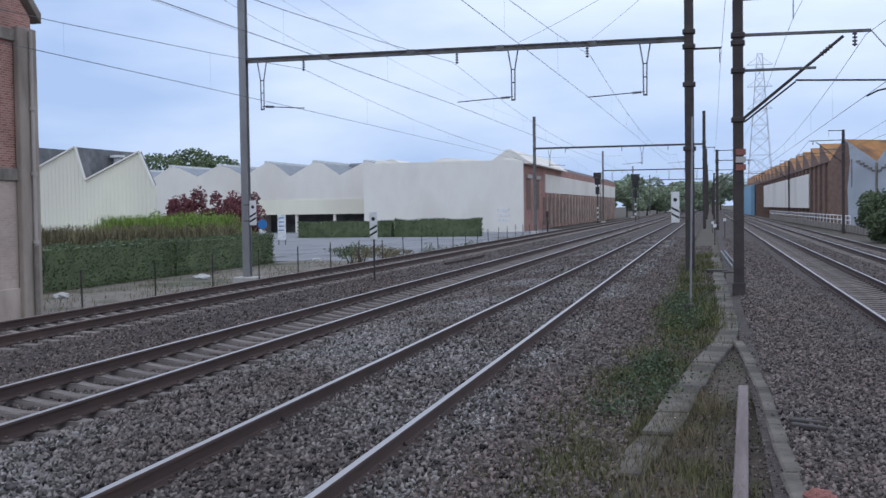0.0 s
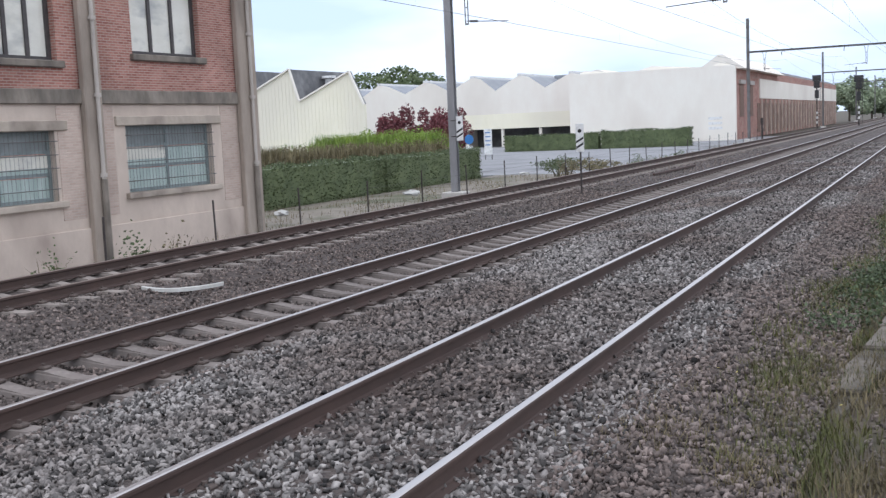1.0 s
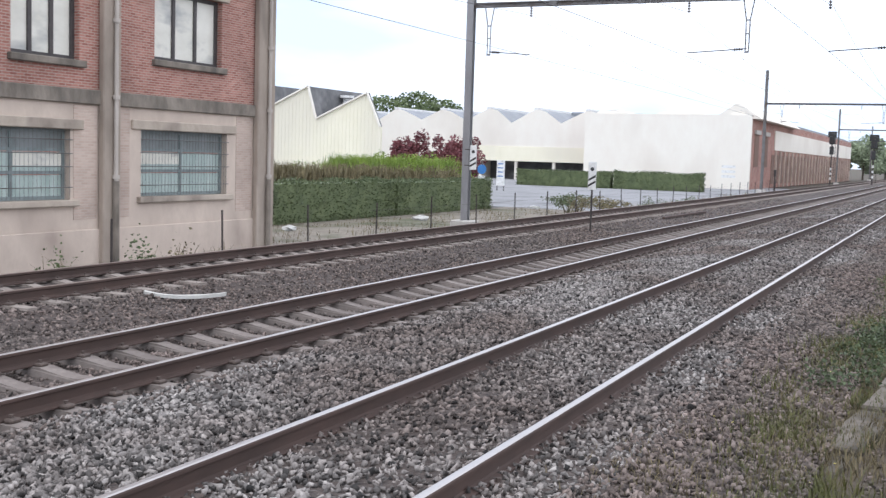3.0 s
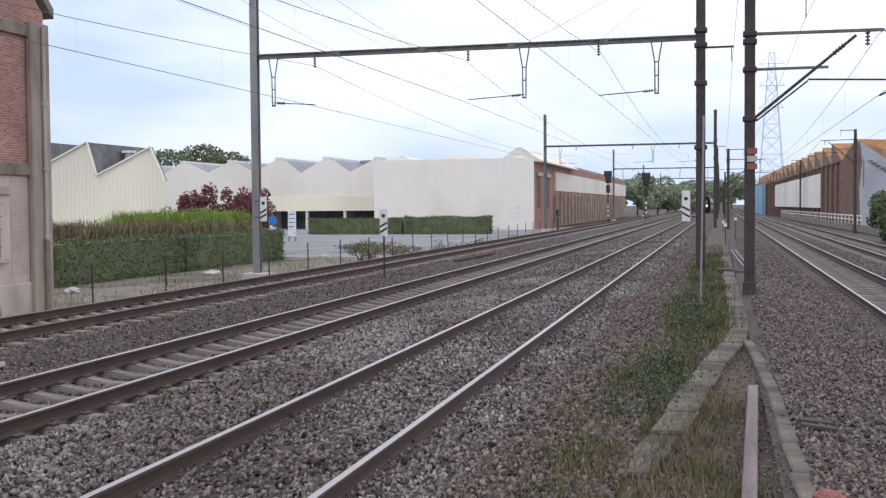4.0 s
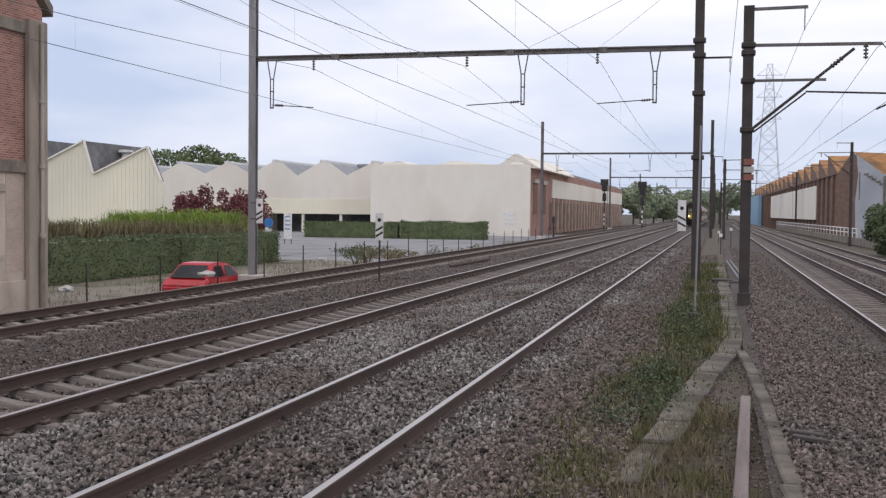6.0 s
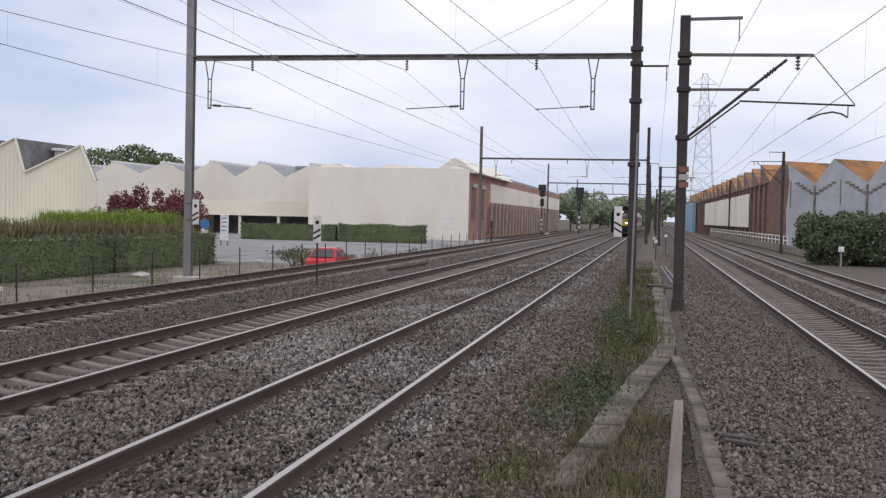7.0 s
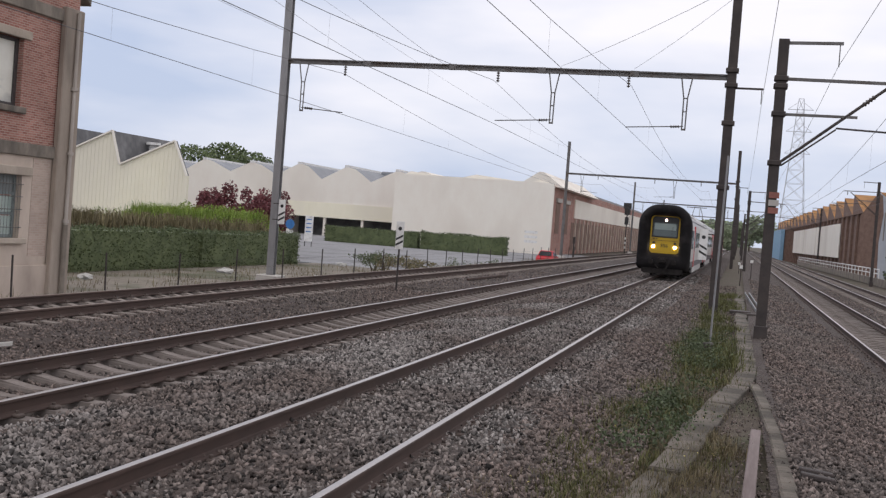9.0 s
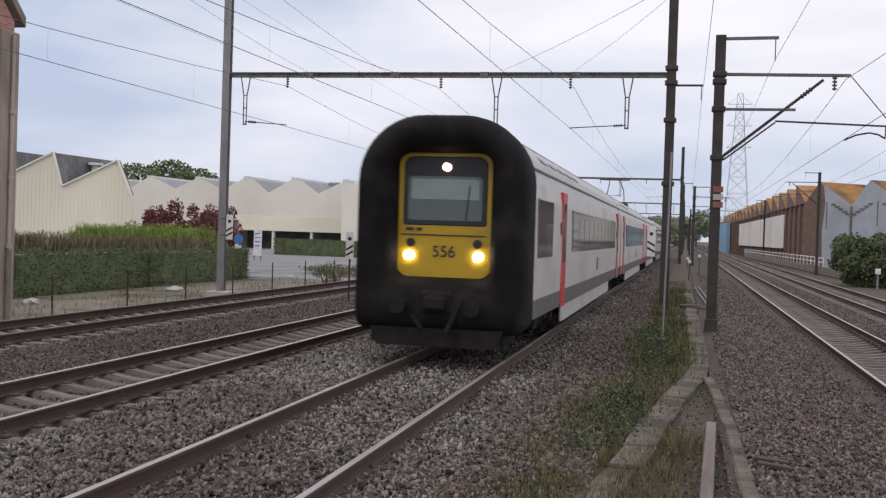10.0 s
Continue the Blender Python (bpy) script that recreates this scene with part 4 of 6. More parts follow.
box(bm, (-0.1, -0.1, 1.3), (0.1, 0.1, 1.9), 0.03)
ob = solid("trackside_post", bm, M_STEEL_DARK, "short dark trackside post", "post")
ob.matrix_basis = pose(-14.2, 98, -0.15)
for x, y, z in ((0.25, 62, 1.15), (0.95, 75, 1.3), (0.2, 88, 0.9)):
    t = thing("marker_post", x, y, -0.1, label="low post with a white square plate", category="post", group="low marker posts")
    bm = bmesh.new()
    bar(bm, (0, 0, 0), (0, 0, z), 0.03, 6)
    part("post", bm, M_STEEL_DARK, t)
    bm = bmesh.new()
    box(bm, (-0.09, -0.06, z - 0.19), (0.09, -0.035, z), 0.005)
    part("plate", bm, M_SIGN, t)

bm = bmesh.new()
box(bm, (-0.05, -3.6, 0), (0.05, 3.6, 0.09), 0.01)
ob = solid("spare_rail", bm, M_RAIL, "rusty spare rail lying in the ballast", "rail")
ob.matrix_basis = pose(-10.2, 46.0, -0.12, 0, 0, -1.0)
bm = bmesh.new()
prof = [(a / 10 * 1.2 - 0.6, 1.7 * (a / 10 - 0.5) ** 2) for a in range(11)]
prism(bm, [(x, y - 0.05) for x, y in prof] + [(x, y + 0.05 + 0.02 * math.sin(9 * x)) for x, y in prof[::-1]], "y", 0, 0.05)
bmesh.ops.rotate(bm, verts=bm.verts[:], matrix=Matrix.Rotation(radians(-90), 3, "X"))
bmesh.ops.translate(bm, verts=bm.verts[:], vec=(0, 0, 0.05))
ob = solid("plastic_scrap", bm, M_RUBBISH, "curved strip of pale plastic scrap on ballast", "scrap")
ob.matrix_basis = pose(-10.1, 12.75, -0.1, 0, 0, 30)
for x, y, s in ((-16.2, 33.0, 0.3), (-16.6, 25.6, 0.24), (-13.0, 10.75, 0.12), (-12.9, 11.4, 0.17), (-11.9, 11.0, 0.12), (-20.5, 52, 0.3), (-16.6, 45, 0.25)):
    bm = bmesh.new()
    bmesh.ops.create_icosphere(bm, subdivisions=2, radius=1)
    for v in bm.verts:
        v.co *= random.uniform(0.7, 1.2)
    ob = solid("litter", bm, M_RUBBISH, "crumpled pale litter beside the track", "litter", "scraps of litter")
    zz = -0.03 if x > -14.4 else (-0.1 if x > -17 else LEFT_Z)
    ob.matrix_basis = pose(x, y, zz + s * 0.25, 0, 0, random.uniform(0, 90)) @ Matrix.Diagonal((s, s * 0.8, s * 0.35, 1))

# wire fence along the edge of the embankment
fence = thing("fence", label="rusty steel post and wire fence along the embankment", category="fence")
for i in range(26):
    y = 13.0 + 3.6 * i
    bm = bmesh.new()
    bar(bm, (0, 0, -0.4), (random.uniform(-0.04, 0.04), 0, 0.98 + random.uniform(-0.08, 0.08)), 0.024, 6)
    ob = part("fence_post", bm, M_STEEL_DARK, fence)
    ob.matrix_basis = pose(-14.85, y, -0.25)
bm = bmesh.new()
for z in (0.15, 0.42, 0.68):
    bar(bm, (-14.85, 27, z - 0.2), (-14.85, 103, z - 0.2), 0.004, 3)
part("fence_wire", bm, M_STEEL_DARK, fence)


# ---- train ----
def outline(w, zb, zt, rt, rb, n=10):
    """A closed upright outline with round shoulders and feet."""
    pts = []
    for cx, cz, r, a0 in ((w - rt, zt - rt, rt, 0), (-w + rt, zt - rt, rt, 90), (-w + rb, zb + rb, rb, 180), (w - rb, zb + rb, rb, 270)):
        for i in range(n + 1):
            a = radians(a0 + 90 * i / n)
            pts.append((cx + r * math.cos(a), cz + r * math.sin(a)))
    return pts


def loft(bm, rings, cap0=False, cap1=False, mi=0):
    rows = [[bm.verts.new((x, y, z)) for x, z in o] for y, o in rings]
    fs = []
    for A, B in zip(rows, rows[1:]):
        n = len(A)
        for i in range(n):
            fs.append(bm.faces.new((A[i], A[(i + 1) % n], B[(i + 1) % n], B[i])))
    if cap0:
        fs.append(bm.faces.new(rows[0]))
    if cap1:
        fs.append(bm.faces.new(rows[-1][::-1]))
    for f in fs:
        f.material_index = mi


train = thing("train", -3.4, 60, 0.172, label="grey electric train with black rubber nose and yellow cab", category="train")
train.scale = (0.93, 0.93, 0.93)
bm = bmesh.new()
loft(bm, [(1.15, outline(1.44, 0.42, 4.0, 1.12, 0.25)), (0.55, outline(1.45, 0.40, 4.02, 1.12, 0.25)), (0.25, outline(1.43, 0.42, 4.0, 1.10, 0.25)), (0.08, outline(1.36, 0.50, 3.92, 1.04, 0.25)), (0.0, outline(1.24, 0.66, 3.79, 0.94, 0.25)),
          (0.02, outline(1.10, 0.9, 3.64, 0.78, 0.22)), (0.12, outline(0.95, 1.15, 3.5, 0.55, 0.18)), (0.34, outline(0.82, 1.28, 3.42, 0.26, 0.14)), (0.60, outline(0.785, 1.335, 3.385, 0.2, 0.16))])
part("nose_ring", bm, M_RUBBER, train, "thick black rubber gangway ring", smooth=True)
bm = bmesh.new()
loft(bm, [(0.36, outline(0.80, 1.32, 3.40, 0.2, 0.2)), (0.50, outline(0.80, 1.32, 3.40, 0.2, 0.2))], True, True)
cab = part("cab_front", bm, M_YELLOW, train, "yellow cab front")
cab.matrix_basis = pose(0, 0.16, 0)
bm = bmesh.new()
loft(bm, [(0.348, outline(0.70, 2.20, 3.32, 0.16, 0.05)), (0.362, outline(0.72, 2.18, 3.34, 0.17, 0.06))], True, False)
part("windscreen_surround", bm, M_BLACK, cab)
bm = bmesh.new()
loft(bm, [(0.338, outline(0.63, 2.27, 3.0, 0.08, 0.05)), (0.35, outline(0.64, 2.26, 3.01, 0.08, 0.05))], True, False)
part("windscreen", bm, M_SCREEN, cab, "dark windscreen")
bm = bmesh.new()
loft(bm, [(0.330, outline(0.58, 2.62, 2.96, 0.05, 0.03)), (0.339, outline(0.58, 2.62, 2.96, 0.05, 0.03))], True, False)
part("blind", bm, M_BLIND_T, cab, "pale blind behind the windscreen")
bm = bmesh.new()
beam(bm, (0.36, 0.325, 2.28), (0.42, 0.325, 2.85), 0.02, 0.015)
part("wiper", bm, M_BLACK, cab)
bm = bmesh.new()
box(bm, (-0.74, 0.345, 2.015), (0.70, 0.362, 2.035))
part("panel_gap", bm, M_BLACK, cab)
bm = bmesh.new()
for x0, x1 in ((-0.66, -0.52), (-0.48, -0.38)):
    box(bm, (x0, 0.348, 2.09), (x1, 0.361, 2.14))
part("maker_bars", bm, M_BLACK, cab, "small dark plates")
for sx in (-1, 1):
    bm = bmesh.new()
    bar(bm, (sx * 0.59, 0.32, 1.68), (sx * 0.59, 0.37, 1.68), 0.082, 16)
    part("headlight", bm, M_LAMP, cab, "lit round headlight")
    bm = bmesh.new()
    bar(bm, (sx * 0.57, 0.335, 1.89), (sx * 0.57, 0.37, 1.89), 0.075, 14)
    part("marker_light", bm, M_BLACK, cab, "dark unlit marker lamp")
bm = bmesh.new()
bar(bm, (0.02, 0.32, 3.16), (0.02, 0.37, 3.16), 0.068, 16)
part("top_light", bm, M_REDLAMP, cab, "lit top lamp with a reddish glow")
txt = bpy.data.curves.new("unit_number", "FONT")
txt.body = "556"
txt.size = 0.27
txt.align_x = "CENTER"
txt.extrude = 0.004
txt.offset = 0.002
txt.materials.append(M_BLACK)
ob = new("unit_number", txt)
ob.parent = cab
ob.matrix_basis = pose(-0.0, 0.354, 1.66, 90, 0, 0)
# below the cab: coupler, buffers, skirt
bm = bmesh.new()
box(bm, (-0.28, -0.02, 0.72), (0.28, 0.9, 1.12), 0.06)
box(bm, (-0.18, -0.22, 0.80), (0.18, 0.1, 1.04), 0.05)
bar(bm, (-0.42, 0.05, 0.72), (-0.2, -0.08, 0.5), 0.04)
bar(bm, (0.45, 0.05, 1.0), (0.2, -0.1, 0.45), 0.04)
part("coupler", bm, M_UNDER, train, "dirty steel coupler")
for sx in (-1, 1):
    bm = bmesh.new()
    bar(bm, (sx * 0.62, -0.12, 0.85), (sx * 0.62, 0.3, 0.85), 0.13, 12)
    part("buffer", bm, M_UNDER, train)
bm = bmesh.new()
prism(bm, [(-1.0, 0.2), (1.0, 0.2), (1.12, 0.5), (-1.12, 0.5)], "y", 0.05, 0.2)
box(bm, (-1.12, 0.18, 0.25), (1.12, 1.1, 0.55))
part("snow_plough", bm, M_UNDER, train, "black front skirt")

CAR_L = 26.4
SIDE = [(1.43, 0.95), (1.44, 1.6), (1.42, 2.7), (1.38, 3.0), (1.22, 3.42), (0.95, 3.72), (0.55, 3.9), (0, 3.95)]


def coach(y0, first_one):
    s = y0 + (1.1 if first_one else 0.35)
    e = y0 + CAR_L - 0.35
    bm = bmesh.new()
    prof = SIDE + [(-x, z) for x, z in SIDE[-2::-1]]
    loft(bm, [(s, prof), (e, prof)], True, True)
    for f in bm.faces:
        c = f.calc_center_median()
        if c.z > 3.1:
            f.material_index = 1
    body = part("coach_body", bm, [M_BODY, M_ROOF], train, "light grey coach body")
    for sx in (-1, 1):
        bm = bmesh.new()
        box(bm, (sx * 1.36, s, 0.62), (sx * 1.425, e, 0.948))
        part("lower_band", bm, M_BAND_T, body, "dark grey lower band")
        bm = bmesh.new()
        box(bm, (sx * 1.30, s + 5.2, 0.22), (sx * 1.38, e - 5.2, 0.615), 0.03)
        part("side_skirt", bm, M_BODY, body)
        a = s + (6.3 if first_one else 3.6)
        bm = bmesh.new()
        box(bm, (sx * 1.38, a, 1.72), (sx * 1.448, e - 3.3, 2.66), 0.01)
        part("window_band", bm, M_GLASS, body, "dark glass window strip")
        yy = a + 0.15
        while yy + 1.3 < e - 3.3:
            bm = bmesh.new()
            box(bm, (sx * 1.40, yy, 1.80), (sx * 1.453, yy + 1.2, 2.55), 0.02)
            part("window_pane", bm, M_SCREEN, body)
            yy += 1.42
        for yd in (s + (4.6 if first_one else 1.9), e - 1.9):
            bm = bmesh.new()
            box(bm, (sx * 1.38, yd - 0.36, 0.60), (sx * 1.452, yd + 0.42, 2.98), 0.01)
            door = part("door", bm, M_RED, body, "red sliding door")
            bm = bmesh.new()
            box(bm, (sx * 1.40, yd - 0.24, 1.5), (sx * 1.458, yd + 0.30, 2.78), 0.03)
            part("door_glass", bm, M_GLASS, door)
            bm = bmesh.new()
            box(bm, (sx * 1.39, yd - 0.62, 2.1), (sx * 1.446, yd - 0.42, 2.35), 0.01)
            part("door_button_panel", bm, M_BLACK, body)
        if first_one:
            bm = bmesh.new()
            box(bm, (sx * 1.38, s + 0.45, 1.66), (sx * 1.45, s + 2.6, 2.72), 0.02)
            part("cab_window", bm, M_GLASS, body, "dark cab side window")
            bm = bmesh.new()
            box(bm, (sx * 1.40, s + 1.6, 1.72), (sx * 1.455, s + 2.5, 2.3), 0.02)
            part("window_pane", bm, M_SCREEN, body)
        bm = bmesh.new()
        box(bm, (sx * 1.39, s + 13.6, 1.12), (sx * 1.447, s + 14.1, 1.5), 0.01)
        part("vent", bm, M_BAND_T, body)
    for yb in (s + 3.2, e - 3.6):
        bm = bmesh.new()
        for sx in (-1, 1):
            box(bm, (sx * 1.02, yb - 1.7, 0.35), (sx * 1.18, yb + 1.7, 0.6), 0.04)
            for dy in (-1.25, 1.25):
                bar(bm, (sx * 0.68, yb + dy, 0.46), (sx * 0.82, yb + dy, 0.46), 0.46, 20)
                box(bm, (sx * 1.0, yb + dy - 0.2, 0.3), (sx * 1.25, yb + dy + 0.2, 0.65), 0.04)
            bar(bm, (sx * 1.1, yb - 0.3, 0.4), (sx * 1.1, yb - 0.3, 0.95), 0.12, 10)
            bar(bm, (sx * 1.1, yb + 0.3, 0.4), (sx * 1.1, yb + 0.3, 0.95), 0.12, 10)
        part("bogie", bm, M_UNDER, train, "dark dirty bogie")
    bm = bmesh.new()
    box(bm, (-1.15, s + 5.4, 0.3), (1.15, e - 5.4, 0.94), 0.05)
    part("under_box", bm, M_UNDER, train)
    for sx in (-1, 1):
        for xr_, zr_ in ((1.30, 3.24), (0.72, 3.84)):
            bm = bmesh.new()
            box(bm, (sx * xr_ - 0.02, s, zr_ - 0.02), (sx * xr_ + 0.02, e, zr_ + 0.02))
            part("roof_seam", bm, M_BAND_T, body)
    bm = bmesh.new()
    for k in range(5):
        yy = s + 2.5 + k * 1.6
        for sx in (-1, 1):
            prism(bm, [(sx * 1.20, 3.47), (sx * 0.80, 3.82), (sx * 0.76, 3.72), (sx * 1.14, 3.40)], "y", yy, yy + 0.95)
    part("roof_grille", bm, M_BAND_T, body, "dark roof vents")
    bm = bmesh.new()
    loft(bm, [(e, outline(1.1, 0.9, 3.6, 0.5, 0.1, 4)), (e + 0.72, outline(1.1, 0.9, 3.6, 0.5, 0.1, 4))], True, True)
    part("gangway", bm, M_RUBBER, train)
    return body


for k in range(5):
    coach(k * CAR_L, k == 0)
bm = bmesh.new()
for sx in (-0.55, 0.55):
    bar(bm, (sx, 44, 4.05), (sx * 0.8, 45.2, 4.75), 0.03)
    bar(bm, (sx * 0.8, 45.2, 4.75), (sx * 0.5, 44.1, 5.3), 0.025)
bar(bm, (-0.85, 44.1, 5.32), (0.85, 44.1, 5.32), 0.03)
bar(bm, (-0.7, 44.4, 5.32), (0.7, 44.4, 5.32), 0.03)
box(bm, (-0.7, 43.4, 3.9), (0.7, 45.6, 4.06), 0.02)
part("pantograph", bm, M_STEEL_DARK, train, "raised dark pantograph")

# ---- red car on the road ----
car = thing("car", -17.2, 20, LEFT_Z + 0.01, label="red small hatchback driving along the road", category="car")
bm = bmesh.new()
prism(bm, [(-1.95, 0.32), (1.95, 0.32), (2.0, 0.62), (1.85, 0.78), (0.95, 0.92), (-1.75, 0.95), (-2.0, 0.7)], "x", -0.82, 0.82)
bmesh.ops.bevel(bm, geom=bm.edges[:], offset=0.06, segments=2, affect="EDGES")
part("body", bm, M_CAR, car, "glossy red body", smooth=False)
bm = bmesh.new()
V0 = [(-1.75, 0.94), (1.05, 0.90), (0.35, 1.38), (-0.2, 1.46), (-1.1, 1.44)]
prism(bm, V0, "x", -0.72, 0.72)
for v in bm.verts:
    if v.co.z > 1.2:
        v.co.x *= 0.82
bmesh.ops.bevel(bm, geom=bm.edges[:], offset=0.05, segments=2, affect="EDGES")
part("cabin", bm, M_CAR, car)
for sx in (-1, 1):
    for y0, y1, y2, y3 in ((-1.2, -0.35, -0.45, -1.0), (-0.25, 0.75, 0.2, -0.2)):
        bm = bmesh.new()
        vs = [bm.verts.new(p) for p in ((sx * 0.725, y0, 0.98), (sx * 0.725, y1, 0.98), (sx * 0.63, y2, 1.34), (sx * 0.63, y3, 1.34))]
        bm.faces.new(vs)
        bmesh.ops.solidify(bm, geom=bm.faces[:], thickness=0.02 * sx)
        part("side_window", bm, M_GLASS, car)
    for yy in (-1.25, 1.28):
        bm = bmesh.new()
        bar(bm, (sx * 0.64, yy, 0.3), (sx * 0.84, yy, 0.3), 0.3, 20)
        w_ = part("wheel", bm, M_TYRE, car)
        bm = bmesh.new()
        bar(bm, (sx * 0.83, yy, 0.3), (sx * 0.85, yy, 0.3), 0.18, 14)
        part("rim", bm, M_GALV, w_)
bm = bmesh.new()
vs = [bm.verts.new(p) for p in ((-0.64, 1.0, 0.95), (0.64, 1.0, 0.95), (0.55, 0.42, 1.36), (-0.55, 0.42, 1.36))]
bm.faces.new(vs)
bmesh.ops.solidify(bm, geom=bm.faces[:], thickness=-0.03)
part("windscreen", bm, M_GLASS, car)
bm = bmesh.new()
vs = [bm.verts.new(p) for p in ((-0.62, -1.75, 0.98), (0.62, -1.75, 0.98), (0.52, -1.2, 1.38), (-0.52, -1.2, 1.38))]
bm.faces.new(vs)
bmesh.ops.solidify(bm, geom=bm.faces[:], thickness=0.03)
part("rear_window", bm, M_GLASS, car)


# ---- brick building beside the road ----
def holed(bm, x0, x1, ya, yb, za, zb, holes, mi=0):
    """A wall in the plane of y and z with openings."""
    ys = sorted({ya, yb, *[h[0] for h in holes], *[h[1] for h in holes]})
    for p, q in zip(ys, ys[1:]):
        cut = sorted((h[2], h[3]) for h in holes if h[0] <= p and h[1] >= q)
        z = za
        for a, b in cut:
            if a > z:
                box(bm, (x0, p, z), (x1, q, a), 0, mi)
            z = b
        if zb > z:
            box(bm, (x0, p, z), (x1, q, zb), 0, mi)
    bmesh.ops.remove_doubles(bm, verts=bm.verts[:], dist=1e-4)


BX = -19.5
house = thing("brick_building", label="two storey red brick building with grey render below", category="building")
house.location = (0, 0.15, -0.06)
LOW = [(22.75, 26.5, 0.82, 2.58), (16.85, 20.2, 0.80, 2.5), (11.6, 14.9, 0.80, 2.45)]
UPP = [(23.25, 26.2, 4.46, 6.35), (18.35, 20.5, 4.18, 6.3), (16.8, 17.55, 4.0, 6.3), (11.4, 14.6, 4.2, 6.3)]
bm = bmesh.new()
holed(bm, BX - 0.35, BX, 6, 28.7, LEFT_Z - 0.1, 3.14, LOW)
part("lower_wall", bm, M_RENDER, house, "stained grey rendered wall")
bm = bmesh.new()
holed(bm, BX - 0.35, BX, 6, 28.7, 3.5, 7.15, UPP)
part("upper_wall", bm, M_BRICK, house, "red brick wall")
for a, b in ((21.8, 22.3), (26.95, 27.75), (20.3, 21.1), (16.1, 16.75)):
    bm = bmesh.new()
    box(bm, (BX, a, 0.3), (BX + 0.012, b, 3.1))
    part("brick_margin", bm, M_BRICK_PALE, house, "faded pinkish brick margin")
bm = bmesh.new()
box(bm, (BX - 0.36, 5.9, 3.14), (BX + 0.09, 28.8, 3.5), 0.02)
part("string_course", bm, M_BAND, house, "dark stained concrete band")
bm = bmesh.new()
box(bm, (BX - 0.36, 5.9, 7.15), (BX + 0.10, 28.8, 7.5), 0.02)
part("upper_band", bm, M_BAND, house, "dark stained concrete band")
bm = bmesh.new()
prism(bm, [(28.7, 7.5), (28.7, 7.95), (21.0, 15.2), (6, 15.2), (6, 7.5)], "x", BX - 0.35, BX)
part("gable", bm, M_BRICK, house)
bm = bmesh.new()
prism(bm, [(29.05, 7.85), (29.05, 8.15), (21.0, 15.75), (21.0, 15.35)], "x", BX - 0.4, BX + 0.14)
part("gable_coping", bm, M_BAND, house, "dark sloping gable coping")
bm = bmesh.new()
holed(bm, BX - 12, BX - 0.36, 28.35, 28.7, LEFT_Z - 0.1, 7.9, [])
part("side_wall", bm, M_BRICK, house)
bm = bmesh.new()
box(bm, (BX, 6, LEFT_Z - 0.1), (BX + 0.06, 28.75, 0.05), 0.02)
part("plinth", bm, M_RENDER, house)
for yc, w in ((28.25, 0.9), (21.45, 0.62), (15.6, 0.55), (10.2, 0.6)):
    bm = bmesh.new()
    box(bm, (BX + 0.0125, yc - w / 2, LEFT_Z - 0.05), (BX + 0.2, yc + w / 2, 7.6 if yc > 27 else 7.1), 0.03)
    part("pier", bm, M_PIER, house, "stained grey rendered pier")
    bm = bmesh.new()
    bar(bm, (BX + 0.27, yc + 0.05, 1.25), (BX + 0.27, yc + 0.05, 7.5), 0.055, 10)
    for z in (1.3, 3.3, 5.2):
        bar(bm, (BX + 0.27, yc + 0.05, z), (BX + 0.27, yc + 0.05, z + 0.1), 0.095, 10)
    pipe = part("downpipe", bm, M_PIPE, house, "pale painted downpipe")
    bm = bmesh.new()
    bar(bm, (BX + 0.27, yc + 0.05, LEFT_Z), (BX + 0.27, yc + 0.05, 1.25), 0.085, 10)
    part("pipe_shoe", bm, M_BAND, pipe, "dark iron pipe foot")
